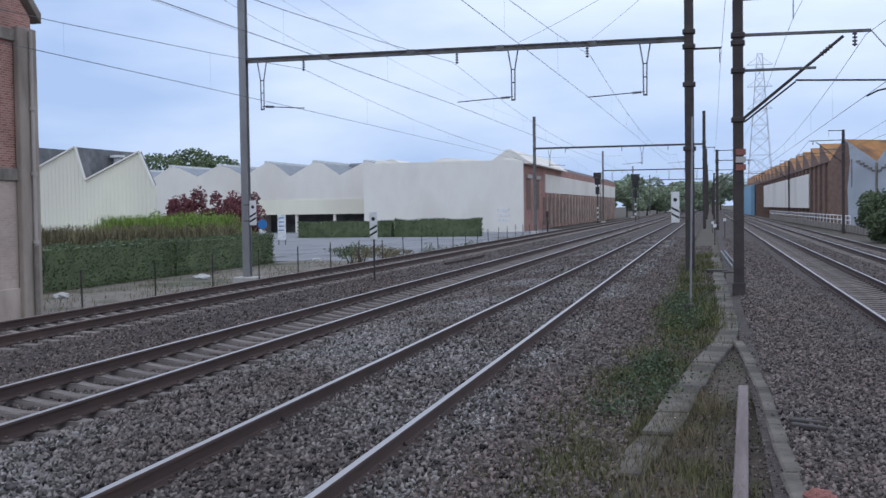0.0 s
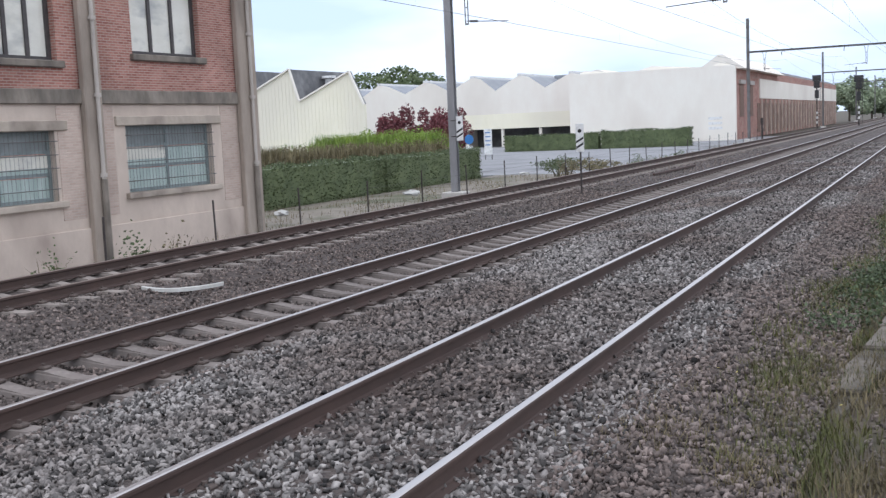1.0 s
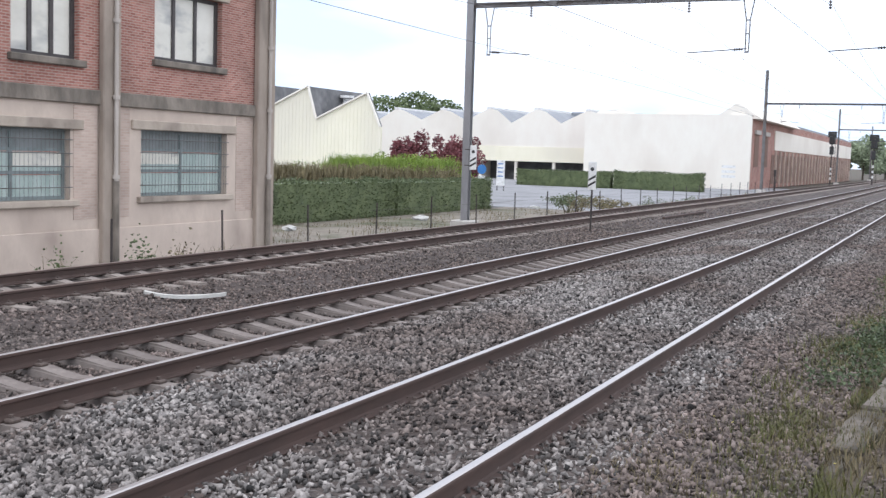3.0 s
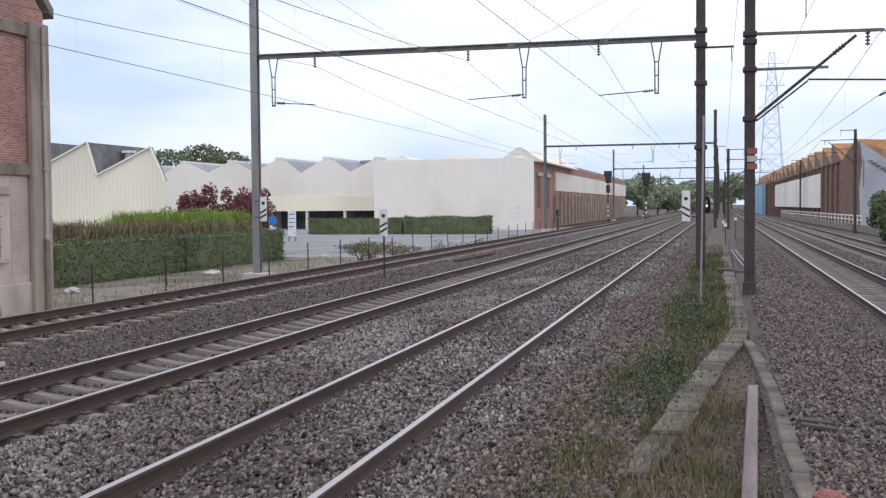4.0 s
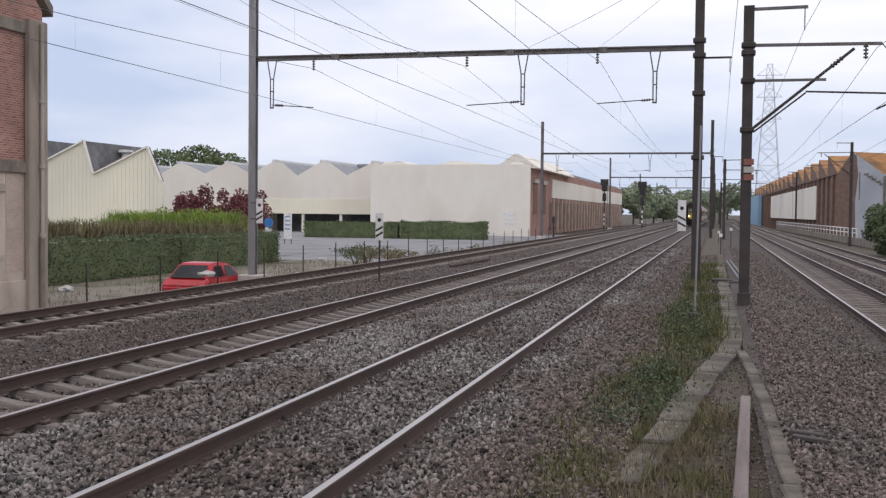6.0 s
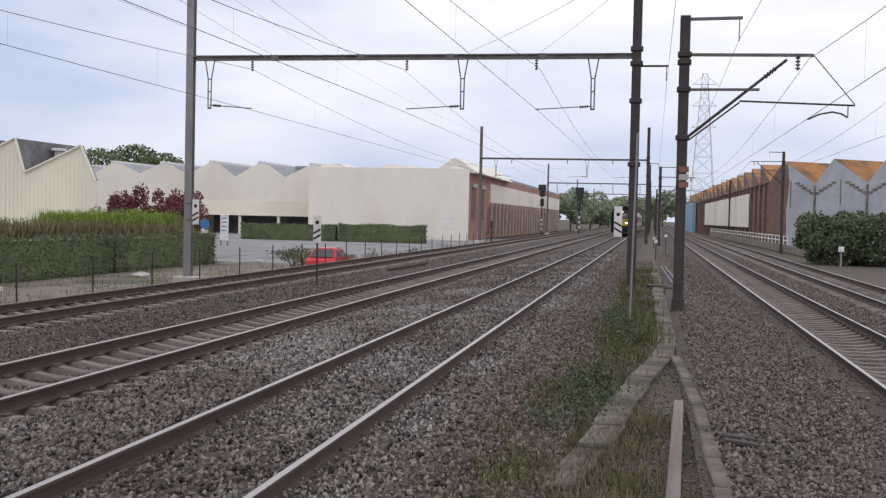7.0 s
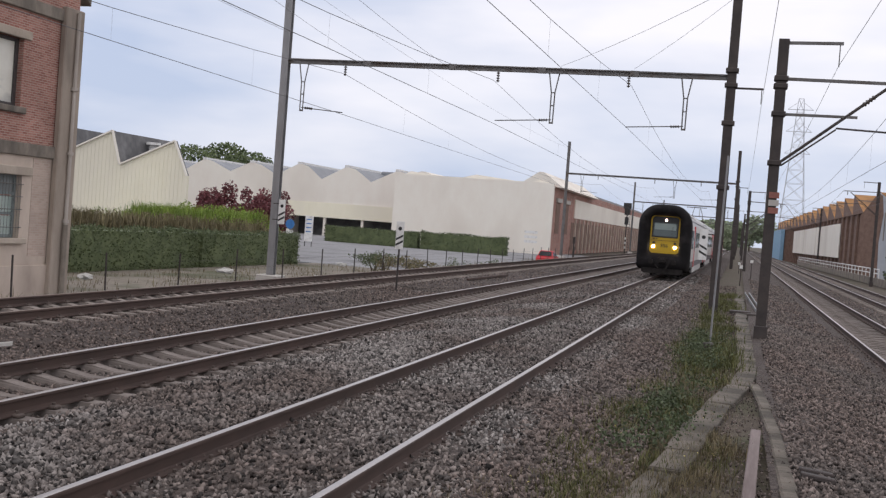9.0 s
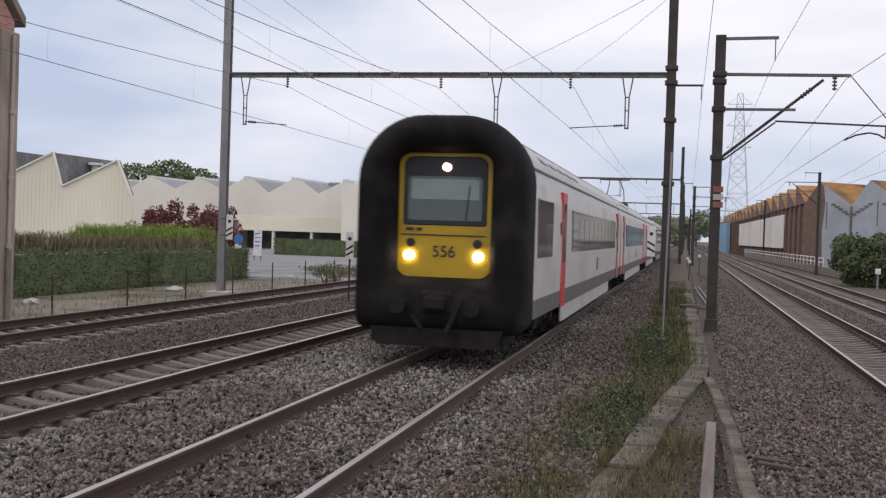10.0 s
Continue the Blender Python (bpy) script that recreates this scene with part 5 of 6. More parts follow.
for i, (a, b, z0, z1) in enumerate(LOW):
    bm = bmesh.new()
    box(bm, (BX - 0.1, a - 0.4, z1), (BX + 0.07, b + 0.4, z1 + 0.25), 0.02)
    part("lintel", bm, M_LINTEL, house, "pale concrete lintel")
    bm = bmesh.new()
    box(bm, (BX - 0.3, a - 0.15, z0 - 0.16), (BX + 0.14, b + 0.2, z0), 0.02)
    part("sill", bm, M_LINTEL, house)
    bm = bmesh.new()
    holed(bm, BX - 0.26, BX - 0.18, a, b, z0, z1, [(a + 0.09, b - 0.09, z0 + 0.09, z1 - 0.09)])
    win = part("window", bm, M_FROST_FRAME, house, "barred steel window")
    bm = bmesh.new()
    box(bm, (BX - 0.255, (a + b) / 2 - 0.05, z0 + 0.09), (BX - 0.185, (a + b) / 2 + 0.04, z1 - 0.09))
    part("mullion", bm, M_FROST_FRAME, win)
    for z in (z0 + (z1 - z0) * 0.36, z0 + (z1 - z0) * 0.68):
        bm = bmesh.new()
        box(bm, (BX - 0.25, a + 0.09, z), (BX - 0.19, b - 0.09, z + 0.08))
        part("transom", bm, M_FROST_FRAME, win)
    for p, q in ((a, (a + b) / 2), ((a + b) / 2, b)):
        for k in range(3):
            bm = bmesh.new()
            za, zb = z0 + (z1 - z0) * (0, 0.36, 0.68)[k], z0 + (z1 - z0) * (0.36, 0.68, 1.0)[k]
            box(bm, (BX - 0.235, p + 0.06, za + 0.05), (BX - 0.22, q - 0.05, zb - 0.02))
            part("pane", bm, M_GREENPANE if k < 2 else M_DULLPANE, win)
            if k == 1 and ((p > a + 0.5) == (i == 1)):
                bm = bmesh.new()
                # Added pale strip: light on the pane, painted as a thin box.
                box(bm, (BX - 0.215, p + 0.07, zb - 0.34), (BX - 0.205, q - 0.06, zb - 0.04))
                part("blind", bm, M_LITPANE, win, "pale strip of light painted on the pane")
    bm = bmesh.new()
    n = int((b - a) / 0.13)
    for k in range(n + 1):
        y = a + 0.04 + (b - a - 0.08) * k / n
        bar(bm, (BX + 0.02, y, z0 + 0.03), (BX + 0.02, y, z1 - 0.02), 0.006, 4)
    for z in (z0 + 0.3, z0 + (z1 - z0) * 0.66, z1 - 0.25, z0 + 0.8):
        bar(bm, (BX + 0.03, a - 0.05, z), (BX + 0.03, b + 0.05, z), 0.011, 4)
    part("window_grille", bm, M_STEEL, win, "dark iron bars")
for i, (a, b, z0, z1) in enumerate(UPP):
    bm = bmesh.new()
    box(bm, (BX - 0.1, a - 0.25, z1), (BX + 0.06, b + 0.3, z1 + 0.24), 0.02)
    part("lintel", bm, M_LINTEL, house, "grey concrete lintel")
    bm = bmesh.new()
    box(bm, (BX - 0.3, a - 0.1, z0 - 0.17), (BX + 0.12, b + 0.15, z0), 0.02)
    part("sill", bm, M_BAND, house, "dark stained sill")
    bm = bmesh.new()
    nn = 3 if b - a > 1.5 else 1
    holed(bm, BX - 0.27, BX - 0.17, a, b, z0, z1, [(a + 0.12, b - 0.12, z0 + 0.1, z1 - 0.1)])
    win = part("window", bm, M_FRAME, house, "dark framed tall window")
    for k in range(1, nn):
        y = a + (b - a - 0.12) * k / nn
        bm = bmesh.new()
        box(bm, (BX - 0.265, y, z0 + 0.1), (BX - 0.175, y + 0.12, z1 - 0.1))
        part("mullion", bm, M_FRAME, win)
    for k in range(nn):
        bm = bmesh.new()
        box(bm, (BX - 0.235, a + (b - a - 0.12) * k / nn + 0.1, z0 + 0.08), (BX - 0.22, a + (b - a - 0.12) * (k + 1) / nn + 0.02, z1 - 0.08))
        # Wide upper windows carry the sky's reflection as pane colour.
        part("pane", bm, M_LITPANE if nn > 1 else M_GREENPANE, win)
for y, n in ((15.6, 90), (17.9, 150), (19.2, 60), (12.4, 80)):
    P = np.stack([RNG.normal(-15.25, 0.14, n), RNG.normal(y, 0.22, n), -0.45 + np.abs(RNG.normal(0, 0.30, n))], 1)
    V, F = scatter(LEAF, P, RNG.uniform(0.05, 0.11, n))
    big_mesh("wall_weeds", V, F, M_SCRUB if n < 85 else M_TREE, "small leafy weeds on the embankment edge", "weeds")
    blades("wall_weeds", P[:14] * (1, 1, 0) - (0, 0, 0.5), 0.45, 0.02, M_SCRUB, "thin brownish stalks on the embankment edge")


# ---- factory sheds ----
def roofed(name, outline_pts, y0, y1, wall_mat, roof_mat, parent, label):
    """A hall pulled back from its front outline; its upper faces carry the roof."""
    bm = bmesh.new()
    prism(bm, outline_pts, "y", y0, y1)
    bm.normal_update()
    for f in bm.faces:
        if f.normal.z > 0.05 or (abs(f.normal.y) < 0.1 and f.calc_center_median().z > 3 and abs(f.normal.x) < 0.99):
            f.material_index = 1
    return part(name, bm, [wall_mat, roof_mat], parent, label)


shed = thing("corrugated_shed", label="cream corrugated factory shed with dark sawtooth roof", category="shed")
shed.location = (0.0, 0, -0.2)
TEETH = [(-76, LEFT_Z - 0.1), (-76, 6.4), (-67.0, 9.3), (-66.0, 5.9), (-59.6, 8.84), (-58.6, 5.6), (-52.8, 8.2), (-51.3, 4.92), (-51.3, LEFT_Z - 0.1)]
roofed("front_wall", TEETH, 95, 95.4, M_CREAM, M_SLATE, shed, "")
for pts, dx, dy in (([(-66.0, 5.0), (-59.6, 8.8), (-58.6, 5.0)], 0.0, 12.0), ([(-76, 5.0), (-67.0, 9.2), (-66.0, 5.0)], 0.0, 12.0), ([(-58.6, 5.0), (-52.85, 8.1), (-51.6, 4.9)], -11.0, 18.0)):
    bm = bmesh.new()
    loft(bm, [(95.4, pts), (95.4 + dy, [(x + dx, z) for x, z in pts])], True, True)
    part("roof_bay", bm, M_SLATE, shed, "dark felted roof bay")
bm = bmesh.new()
loft(bm, [(95.4, [(-76, LEFT_Z), (-51.4, LEFT_Z), (-51.4, 5.0), (-76, 5.0)]), (113.4, [(-87, LEFT_Z), (-62.4, LEFT_Z), (-62.4, 5.0), (-87, 5.0)])], True, True)
part("hall", bm, M_CREAM, shed)
bm = bmesh.new()
for i in range(int((76 - 51.3) / 0.42)):
    x = -75.9 + 0.42 * i
    top = np.interp(x + 0.1, [p[0] for p in TEETH[1:-1]], [p[1] for p in TEETH[1:-1]])
    box(bm, (x, 94.965, LEFT_Z), (x + 0.17, 94.998, float(top) - 0.12))
part("siding_ribs", bm, M_CREAM, shed, "cream corrugated siding")
bm = bmesh.new()
for (xa, za), (xb, zb) in zip(TEETH[1:-2], TEETH[2:-1]):
    beam(bm, (xa, 94.9, za), (xb, 94.9, zb), 0.25, 0.14)
part("verge_trim", bm, M_WHITE, shed, "pale verge trim")
bm = bmesh.new()
bar(bm, (-58.9, 101, 6.0), (-58.6, 101, 8.0), 0.35, 10)
bar(bm, (-58.6, 101, 8.0), (-58.6, 101, 8.25), 0.75, 10)
part("roof_vent", bm, M_SIGN, shed, "round metal roof vent")

fac = thing("factory_hall", label="white factory hall with scalloped roofline and open canopy", category="factory")
fac.location = (0.2, 0, -0.18)
K = 1.495


def sc(x, z):
    return (x * K, 2.12 + (z - 2.12) * K)


WAVE = [sc(*p) for p in ((-64.5, 5.6), (-62.0, 7.0), (-60.5, 6.7), (-57.5, 5.6), (-54.95, 7.07), (-53.9, 6.85), (-51.9, 5.95), (-49.53, 7.06), (-48.4, 6.8), (-46.7, 5.9), (-44.21, 7.23), (-43.2, 7.0), (-41.65, 5.75), (-39.02, 7.2), (-38.0, 6.95), (-36.33, 5.79), (-33.6, 7.1), (-31.0, 6.5))]
top_wave = [(WAVE[0][0], 1.8)] + WAVE + [(WAVE[-1][0], 1.8)]
roofed("hall", top_wave, 157, 230, M_WHITE, M_ROOFLIGHT, fac, "")
for (x0, z0), (x1, z1), (x2, z2) in zip(WAVE, WAVE[1:], WAVE[2:]):
    if z1 > z0 and z1 > z2:
        bm = bmesh.new()
        box(bm, (x1 - 0.3, 156.95, z1 - 0.12), (x1 + 0.35, 190, z1 + 0.22))
        part("ridge_cap", bm, M_SIGN, fac, "white ridge capping")
bm = bmesh.new()
box(bm, (-67.8, 156.9, 1.75), (-47.0, 156.99, 4.0))
part("canopy_fascia", bm, M_CREAM, fac, "pale yellow canopy fascia")
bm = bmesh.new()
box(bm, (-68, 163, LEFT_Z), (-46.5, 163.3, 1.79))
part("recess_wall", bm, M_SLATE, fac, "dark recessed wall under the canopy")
bm = bmesh.new()
box(bm, (WAVE[0][0], 157, LEFT_Z), (-68.0, 163.3, 1.79))
part("side_block", bm, M_WHITE, fac)
for px in (-67.3, -61.4, -55.3, -50.2):
    bm = bmesh.new()
    box(bm, (px - 0.2, 157.1, LEFT_Z), (px + 0.2, 157.5, 1.79), 0.02)
    part("column", bm, M_WHITE, fac, "white canopy column")
for x, z in ((-58.5, 8.9), (-66.0, 9.2), (-73.8, 8.9), (-50.5, 9.0), (-55.8, 9.9)):
    bm = bmesh.new()
    box(bm, (x - 1.4, 170, z - 1.2), (x + 1.2, 173, z), 0.2)
    part("skylight", bm, M_ROOFLIGHT, fac)

hall = thing("brick_hall", label="long red brick hall with a plain whitewashed end wall", category="factory")
bm = bmesh.new()
box(bm, (-47.6, 148.4, LEFT_Z - 0.1), (-24.8, 149.0, 8.66))
part("end_wall", bm, M_WHITE, hall, "plain off-white end wall")
bm = bmesh.new()
prism(bm, [(-47, LEFT_Z), (-25, LEFT_Z), (-25, 8.5), (-26.6, 9.3), (-28.2, 8.5), (-36, 9.2), (-38.5, 8.4), (-45.5, 9.1), (-47, 8.2)], "y", 149.0, 300)
bm.normal_update()
for f in bm.faces:
    if f.normal.z > 0.1:
        f.material_index = 1
    elif f.normal.y < -0.5:
        f.material_index = 2
part("body", bm, [M_BRICK, M_SLATE, M_WHITE], hall, "red brick side wall")
bm = bmesh.new()
box(bm, (-24.995, 170, 4.4), (-24.85, 299, 7.3))
part("fascia_panel", bm, M_WHITE, hall, "white sheet fascia")
for k in range(28):
    y = 168 + 4.6 * k
    bm = bmesh.new()
    box(bm, (-24.997, y, -0.6), (-24.93, y + 2.6, 3.7))
    part("window", bm, M_BROWNBRICK, hall, "brown shuttered window")
    bm = bmesh.new()
    box(bm, (-24.997, y + 3.2, LEFT_Z), (-24.75, y + 3.9, 4.3), 0.02)
    part("pilaster", bm, M_BRICK_PALE, hall)
for y in (152.5, 160.5):
    bm = bmesh.new()
    box(bm, (-24.997, y, 1.8), (-24.93, y + 3.4, 6.2))
    part("window", bm, M_BROWNBRICK, hall)
    bm = bmesh.new()
    box(bm, (-24.997, y - 0.3, 6.25), (-24.7, y + 3.7, 6.8), 0.02)
    part("lintel", bm, M_CONC, hall)
bm = bmesh.new()
for k in range(3):
    box(bm, (-28.4, 148.37, 1.6 - 0.65 * k), (-26.6, 148.398, 1.95 - 0.65 * k))
part("sign_bars", bm, M_SIGN, hall, "small white notice")
for x, w, z in ((-44.0, 3.0, 9.2), (-36.5, 3.5, 9.1), (-27.0, 3.2, 10.2)):
    bm = bmesh.new()
    prism(bm, [(x - w, 8.2), (x + w, 8.2), (x + 0.3, z), (x - 0.3, z)], "y", 150, 190)
    part("roof_gable", bm, M_WHITE, hall)

# yard things
t = thing("notice_board", -40.5, 100, LEFT_Z, label="tall white notice board in the yard", category="sign")
bm = bmesh.new()
box(bm, (-0.42, -0.03, 0.5), (0.42, 0.03, 3.0), 0.02)
part("panel", bm, M_SIGN, t)
for z in (2.6, 2.2, 1.8, 1.4):
    bm = bmesh.new()
    box(bm, (-0.3, -0.037, z), (0.25, -0.031, z + 0.1))
    part("text_bar", bm, M_BLUE, t)
bm = bmesh.new()
for sx in (-0.35, 0.35):
    bar(bm, (sx, 0.05, 0), (sx, 0.05, 2.9), 0.04, 6)
part("legs", bm, M_STEEL_DARK, t)
t = thing("road_sign", -34.0, 80, LEFT_Z, label="round blue road sign over a white plate", category="road sign")
bm = bmesh.new()
bar(bm, (0, 0.03, 0), (0, 0.03, 2.6), 0.035, 6)
part("post", bm, M_GALV, t)
bm = bmesh.new()
bar(bm, (0, -0.02, 2.3), (0, 0, 2.3), 0.38, 18)
part("disc", bm, M_BLUE, t, "blue disc")
bm = bmesh.new()
box(bm, (-0.28, -0.02, 1.35), (0.28, 0, 1.8), 0.01)
part("plate", bm, M_SIGN, t)


# ---- plants ----
def hedge(lo, hi, n, size, label, material=M_HEDGE, rz=0, noise_top=0.08):
    t = thing("hedge", label=label, category="hedge", group="clipped hedges")
    bm = bmesh.new()
    box(bm, [a + 0.12 for a in lo[:2]] + [lo[2]], [b - 0.12 for b in hi[:2]] + [hi[2] - 0.12])
    part("core", bm, material, t)
    P, S = leaf_box(lo, hi, n, size, noise_top)
    V, F = scatter(LEAF, P, S)
    big_mesh("leaves", V, F, material, "", "", "stuff", t)
    return t


def bush(c, r, n, size, material, label, category="shrub", stems=True):
    t = thing("bush", label=label, category=category, group="shrubs behind the hedge")
    bm = bmesh.new()
    for k in range(5):
        a = random.uniform(0, 6.28)
        bar(bm, (c[0] + 0.1 * math.cos(a), c[1] + 0.1 * math.sin(a), c[2] - r[2] * 1.05), (c[0] + r[0] * 0.5 * math.cos(a), c[1] + r[1] * 0.5 * math.sin(a), c[2] + r[2] * 0.2), 0.06, 5, 0.02)
    part("stems", bm, M_BARK, t)
    P, S = leaf_blob(c, r, n, size, 16)
    P[:, 2] = np.maximum(P[:, 2], c[2] - r[2])
    V, F = scatter(LEAF, P, S)
    big_mesh("crown", V, F, material, "", "", "stuff", t)
    return t


def tree(x, y, z, h, w, n, size, material, label):
    t = thing("tree", label=label, category="tree", group="distant trees")
    bm = bmesh.new()
    bar(bm, (x, y, z - 0.2), (x + 0.1, y, z + h * 0.55), h * 0.028, 7, h * 0.014)
    for k in range(5):
        a = k * 1.3 + random.uniform(-0.4, 0.4)
        b = (x + 0.3 * w * math.cos(a), y + 0.3 * w * math.sin(a), z + h * random.uniform(0.6, 0.85))
        bar(bm, (x, y, z + h * random.uniform(0.3, 0.5)), b, h * 0.012, 5, h * 0.004)
    part("trunk", bm, M_BARK, t)
    P, S = leaf_blob((x, y, z + h * 0.6), (w * 0.62, w * 0.62, h * 0.42), n, size, 12)
    V, F = scatter(LEAF, P, S)
    big_mesh("crown", V, F, material, "", "", "stuff", t)


# the long hedge runs beside the verge
hedge((-28.4, 39, LEFT_Z), (-26.9, 52.06, 0.72), 20000, 0.10, "long clipped dark green hedge along the verge")
hedge((-28.3, 51.9, LEFT_Z), (-26.8, 65, 0.68), 17000, 0.10, "long clipped dark green hedge along the verge")
hedge((-49, 126, LEFT_Z), (-37, 127.6, 0.75), 8000, 0.16, "clipped hedge in front of the canopy", noise_top=0.05)
hedge((-36.8, 126, LEFT_Z), (-26.2, 127.6, 0.9), 8000, 0.16, "clipped hedge before the white wall", noise_top=0.1)
# tall grass and shrubs behind it
for k in range(9):
    bush((-43.5 + 1.15 * k, 75 + random.uniform(-1.2, 1.2), 0.1 + 0.35 * math.sin(k * 0.5)), (1.7, 1.7, 1.75 + random.uniform(-0.1, 0.3)), 2200, 0.17, M_SHRUB, "overgrown yellow-green shrub behind the hedge")
for k in range(12):
    bush((-53 + 1.9 * k, 70 + random.uniform(-1, 1), 0.0 + random.uniform(-0.25, 0.3)), (1.8, 1.4, 1.35), 1900, 0.15, M_SCRUB if k % 5 else M_SHRUB, "dry tangled brown scrub behind the hedge")
n = 9000
P = np.stack([RNG.uniform(-44, -33.5, n), RNG.normal(73.6, 0.7, n), RNG.uniform(0.1, 1.0, n)], 1)
blades("tall_grass", P, 0.95, 0.05, M_SHRUB, "tall bright green grass behind the hedge", 0.6)
n = 9000
P = np.stack([RNG.uniform(-54, -31, n), RNG.normal(68.0, 0.8, n), RNG.uniform(-0.2, 0.55, n)], 1)
blades("tall_grass", P, 0.8, 0.045, M_SCRUB, "dry brown tall grass behind the hedge", 0.6)
for x, y, s in ((-44.3, 88, 0.92), (-45.9, 89, 0.82), (-45.0, 87.5, 0.75), (-40.6, 88, 0.86), (-39.3, 89, 0.82), (-39.8, 87, 0.66), (-42.9, 89, 0.5)):
    bush((x, y, 1.4), (2.0 * s, 1.8, 2.8 * s), 3600, 0.24, M_PURPLE, "dark purple-leaved shrub in the yard")
n = 5000
P = np.stack([RNG.uniform(-26.6, -15.8, n), RNG.uniform(27, 66, n), np.full(n, LEFT_Z)], 1)
P = P[(np.sin(P[:, 0] * 1.3 + 1.0) * np.sin(P[:, 1] * 0.9) > -0.1) & ((P[:, 0] > -16.6) | (P[:, 0] < -19.6))]
blades("verge_grass", P, 0.22, 0.02, M_DRY, "dry straggling grass on the sandy verge")
n = 2600
P = np.stack([RNG.normal(-15.2, 0.25, n), RNG.uniform(20, 100, n), RNG.uniform(-0.75, -0.45, n)], 1)
P = P[np.sin(P[:, 1] * 0.7) + np.sin(P[:, 1] * 0.23 + 1.0) > 0.1]
blades("verge_grass", P, 0.42, 0.022, M_SCRUB, "straggling brown weeds along the wire fence")
for x, y, r in ((-15.7, 47.5, 0.42), (-15.9, 57.0, 0.5), (-16.0, 63.5, 0.6), (-15.8, 71.0, 0.55), (-15.7, 41.0, 0.3), (-20.4, 63.0, 0.5), (-21.6, 64.4, 0.6)):
    bush((x, y, LEFT_Z + 0.25 + r * 0.7), (r * 1.3, r * 1.8, r), 900, 0.08, M_HEDGE if r > 0.5 else M_SCRUB, "low straggling shrub beside the road")
bush((-24.5, 76, LEFT_Z + 0.3), (2.6, 1.2, 0.5), 1500, 0.12, M_HEDGE, "low green shrub beside the yard")
bush((-21.5, 72, LEFT_Z + 0.3), (1.8, 2.2, 0.5), 1500, 0.11, M_SCRUB, "low weedy shrub beside the road")
for k in range(14):
    x, y = 12.2 + 1.5 * (k % 7) + random.uniform(-0.3, 0.3), 78.4 + 3.6 * (k // 7) + random.uniform(-0.5, 0.5)
    r = random.uniform(1.7, 2.1) * (0.85 if k % 7 == 0 else 1.0)
    bush((x, y, r - 0.75 + random.uniform(-0.1, 0.25)), (r * 1.2, r * 1.1, r * 1.05), 5200, 0.21, M_HEDGE, "dense dark green bush beside the lower tracks")
tree(-100, 200, LEFT_Z, 15.0, 17.0, 14000, 0.65, M_TREE, "round green tree behind the sheds")
for k in range(9):
    tree(-24 + 2.6 * k + random.uniform(-1, 1), 318 + 9 * k, -0.8, random.uniform(10, 13.5) - 0.35 * k, random.uniform(8, 11), 3600, 0.8, M_TREE_HAZED, "green tree beyond the brick hall")
for k in range(12):
    tree(-20 + 9 * k + random.uniform(-3, 3), 560 + random.uniform(-30, 40), -0.8, random.uniform(12, 17), random.uniform(12, 18), 2000, 1.5, M_TREE_HAZED, "far hazy tree on the horizon")
for k in range(7):
    tree(20 + 4.5 * k, 330 + 14 * k, -0.8, random.uniform(11, 14), random.uniform(8, 11), 3000, 0.85, M_TREE_HAZED, "green tree beyond the lower tracks")
for x, y, w, h in ((-6, 470, 9, 7), (-14, 480, 8, 8), (18, 470, 10, 4.5)):
    t = thing("far_house", x, y, -0.8, label="small pale house far down the line", category="house", group="far houses")
    bm = bmesh.new()
    box(bm, (-w / 2, 0, 0), (w / 2, 8, h))
    part("wall", bm, M_WHITE, t)
    bm = bmesh.new()
    prism(bm, [(-w / 2 - 0.3, h), (w / 2 + 0.3, h), (0, h + 2.5)], "y", -0.3, 8.3)
    part("roof", bm, M_SLATE, t)
    for k in range(3):
        bm = bmesh.new()
        box(bm, (-w / 3 + k * w / 3 - 0.5, -0.05, 1.2), (-w / 3 + k * w / 3 + 0.5, 0.02, 2.8))
        part("window", bm, M_GLASS, t)

# ---- right side: grey gabled hall, long brown hall, railing ----
gh = thing("gabled_hall", 14.2, 126, RIGHT_Z, -52, "grey painted hall with rusty orange sawtooth roofs", "hall")
BAY = 7.0
prof = [(-0.35 * BAY, -0.3), (-0.35 * BAY, 6.8)]
for k in range(7):
    prof += [(BAY * k, 9.4), (BAY * (k + 0.65), 6.8)]
prof += [(BAY * 6.65, -0.3)]
bm = bmesh.new()
prism(bm, prof, "y", 0, 34)
bm.normal_update()
for f in bm.faces:
    if f.normal.z > 0.1:
        f.material_index = 1
part("hall", bm, [M_GREYPAINT, M_ORANGE], gh, "grey painted brick walls")
bm = bmesh.new()
prism(bm, [(-0.35 * BAY, -0.3), (-0.35 * BAY, 6.8), (-0.1, 9.3), (0.5, 9.0), (0.8, 7.0), (0.4, 4.0), (0.6, -0.3)], "y", -0.06, -0.004)
part("bare_brick", bm, M_BROWNBRICK, gh, "bare brown brick where the paint has gone")
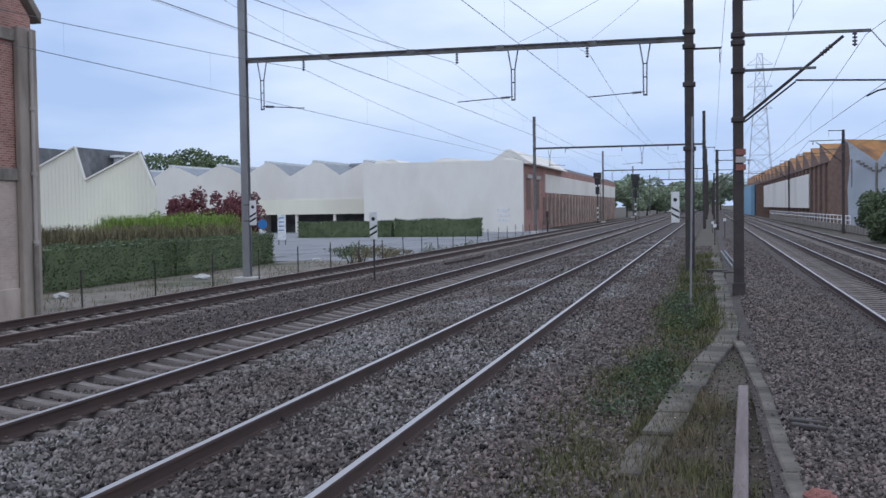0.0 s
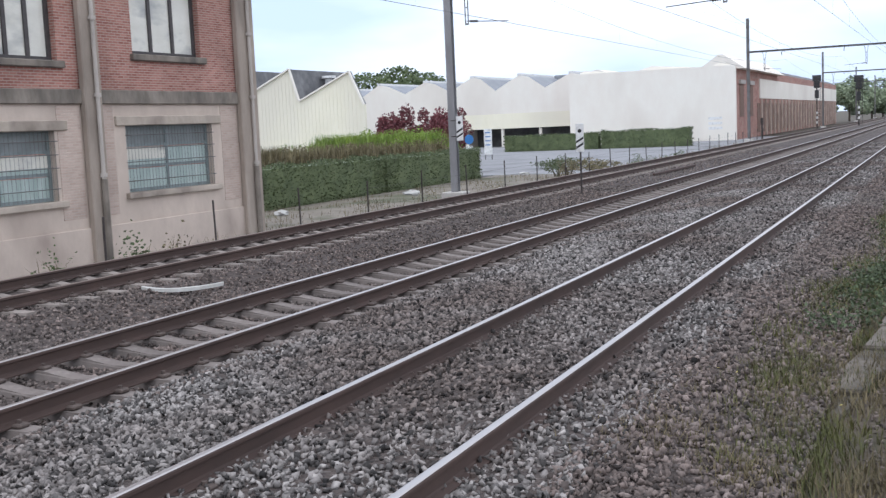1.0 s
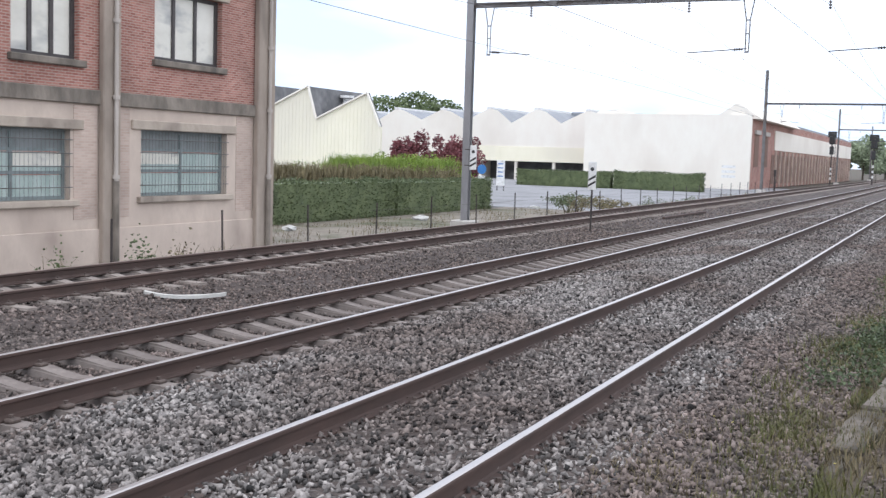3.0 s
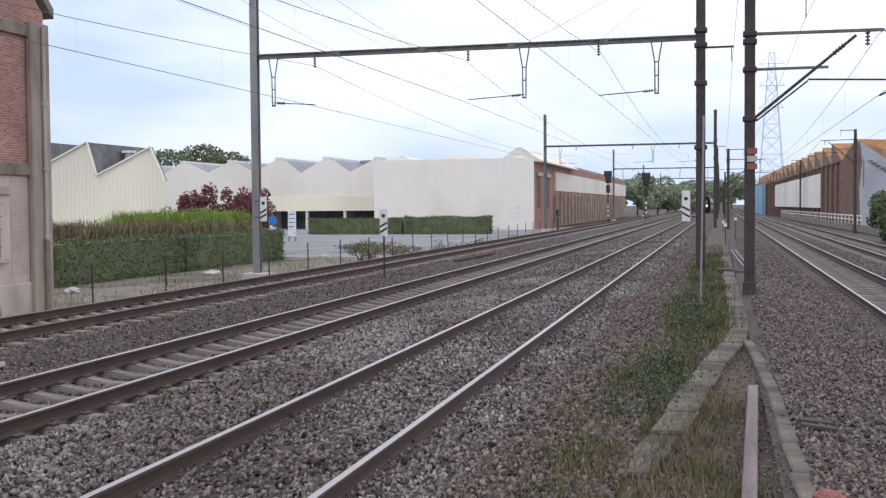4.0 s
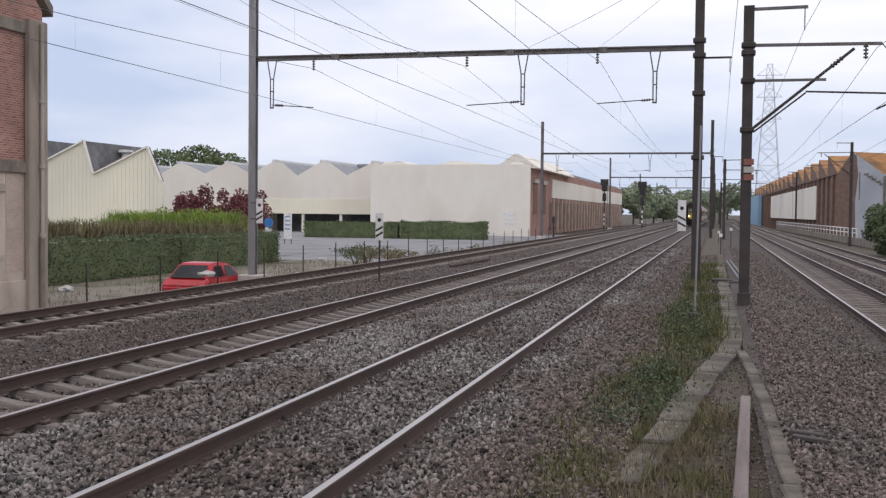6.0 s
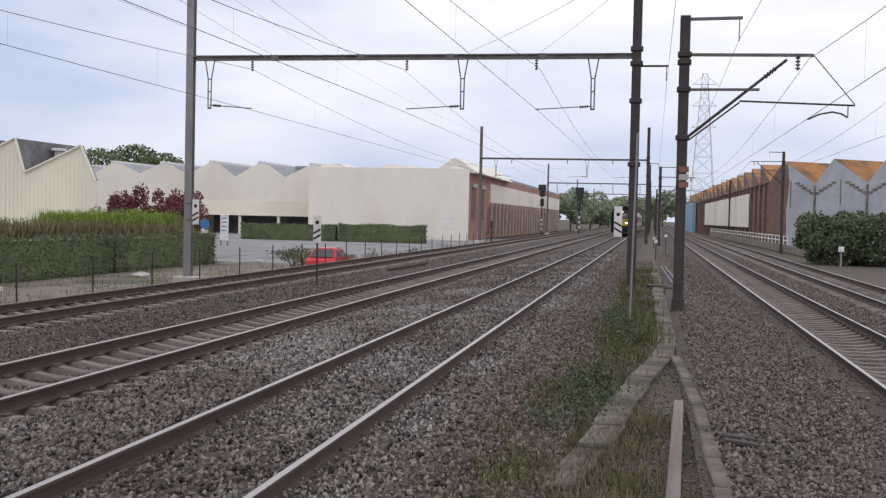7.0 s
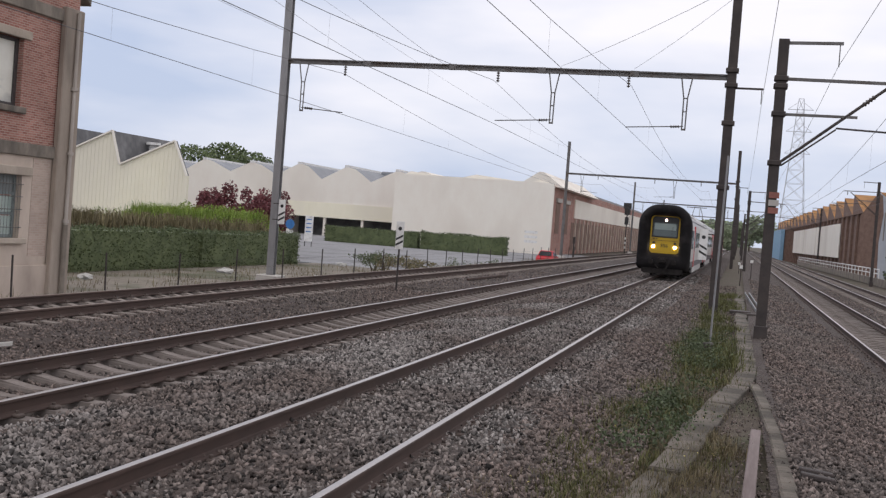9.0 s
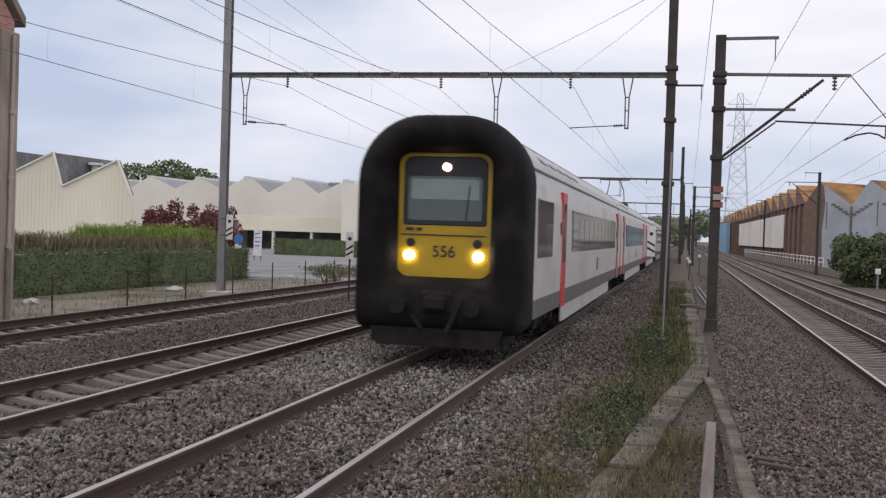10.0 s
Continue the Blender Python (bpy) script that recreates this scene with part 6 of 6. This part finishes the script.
for k in range(7):
    u = BAY * (k + 0.65)
    bm = bmesh.new()
    box(bm, (u - 0.13, -0.14, -0.3), (u + 0.13, -0.004, 6.7), 0.02)
    part("downpipe", bm, M_BAND, gh, "dark stained downpipe")
    bm = bmesh.new()
    box(bm, (u - BAY / 2 - 0.05, -0.05, 4.2 + 0.4 * (k % 2)), (u - BAY / 2 + 0.07, -0.004, 7.2))
    part("wall_crack", bm, M_BAND, gh, "dark vertical stain")
    for side in (-1, 1):
        for j in range(5):
            bm = bmesh.new()
            x0 = u + side * (0.35 + 0.55 * j)
            box(bm, (x0 - 0.3, -0.08, 5.75 + 0.27 * j), (x0 + 0.3, -0.004, 5.95 + 0.27 * j))
            part("stepped_brick", bm, M_BAND, gh)
lh = thing("brown_hall", 13.4, 130, RIGHT_Z, 0.9, "long brown brick hall with small rusty gables", "hall")
bm = bmesh.new()
box(bm, (0, 0, -0.3), (16, 190, 7.2))
part("wall", bm, M_BROWNBRICK, lh)
for k in range(18):
    y = 0.4 + 10.4 * k
    bm = bmesh.new()
    prism(bm, [(y - 0.2, 7.2), (y + 10.2, 7.2), (y + 10.0, 9.7)], "x", -0.25, 16)
    bm.normal_update()
    for f in bm.faces:
        if f.normal.z > 0.1:
            f.material_index = 1
    part("gable_roof", bm, [M_BROWNBRICK, M_ORANGE], lh, "rusty orange gable roof")
    for dy in (0.0, 5.2):
        bm = bmesh.new()
        box(bm, (-0.3, y + dy - 0.5, -0.3), (-0.004, y + dy + 0.2, 7.15), 0.02)
        part("pier", bm, M_BROWNBRICK, lh)
for ya, yb in ((22, 58), (59, 84), (85, 114)):
    bm = bmesh.new()
    box(bm, (-0.42, ya, 1.9), (-0.31, yb, 6.4))
    part("white_panel", bm, M_WHITE, lh, "white sheeted wall panel")
bm = bmesh.new()
box(bm, (-1.2, 150, -0.3), (-0.35, 189, 7.3))
part("blue_cladding", bm, M_BLUESHEET, lh, "pale blue sheet cladding")
t = thing("relay_post", 12.0, 74.0, RIGHT_Z - 0.3, label="short grey post with a pale box before the bush", category="post")
bm = bmesh.new()
bar(bm, (0, 0, 0), (0, 0, 1.35), 0.06, 8)
part("post", bm, M_GALV, t)
bm = bmesh.new()
box(bm, (-0.16, -0.12, 1.05), (0.16, 0.1, 1.4), 0.02)
part("box", bm, M_SIGN, t, "pale metal box")
rail_ = thing("railing", 12.4, 101, RIGHT_Z - 0.2, 0.9, "white tubular railing along a low wall", "railing")
bm = bmesh.new()
box(bm, (0, -10, 0), (0.25, 110, 0.7), 0.02)
part("low_wall", bm, M_BAND, rail_)
for z in (1.1, 1.5):
    bm = bmesh.new()
    bar(bm, (0.12, 5, z), (0.12, 110, z), 0.05, 6)
    part("rail", bm, M_SIGN, rail_)
for k in range(36):
    bm = bmesh.new()
    bar(bm, (0.12, 5 + 3 * k, 0.7), (0.12, 5 + 3 * k, 1.5), 0.045, 6)
    part("post", bm, M_SIGN, rail_)

# lattice pylon far off
py = thing("pylon", 18.0, 420, -0.8, label="tall grey lattice power pylon", category="pylon")
bm = bmesh.new()
H_ = 58
lv = [0, 8, 15, 21, 27, 32, 37, 41, 45, 49, 53, H_]


def half(z):
    return 4.2 * (1 - z / H_) + 0.9


for sx in (-1, 1):
    for sy in (-1, 1):
        bar(bm, (sx * half(0), sy * half(0), 0), (sx * half(H_), sy * half(H_), H_), 0.14, 4, 0.10)
        part("leg", bm, M_PYLON, py)
        bm = bmesh.new()
bm = bmesh.new()
for a, b in zip(lv, lv[1:]):
    for s in (-1, 1):
        bar(bm, (-half(a), s * half(a), a), (half(b), s * half(b), b), 0.055, 4)
        bar(bm, (half(a), s * half(a), a), (-half(b), s * half(b), b), 0.055, 4)
        bar(bm, (s * half(a), -half(a), a), (s * half(b), half(b), b), 0.055, 4)
        bar(bm, (-half(b), s * half(b), b), (half(b), s * half(b), b), 0.055, 4)
part("bracing", bm, M_PYLON, py)
for z in (38, 46, 54):
    bm = bmesh.new()
    beam(bm, (-4.5, 0, z), (4.5, 0, z), 0.2, 0.2)
    for s in (-1, 1):
        bar(bm, (s * 4.5, 0, z), (s * 1.2, 0, z + 2.5), 0.07, 4)
    part("crossarm", bm, M_PYLON, py)


# ---- what moves ----
def motions():
    walk(train, [(t, pose(-3.66, 16.15 + 40.6 * (10 - t), 0.172)) for t in (0.0, 2.0, 4.0, 6.0, 8.0, 10.0)])
    walk(car, [(t, pose(-17.2, 24.1 + 22.4 * (t - 5.5), LEFT_Z + 0.01)) for t in (0.0, 2.5, 5.0, 7.5, 10.0)])


motions()
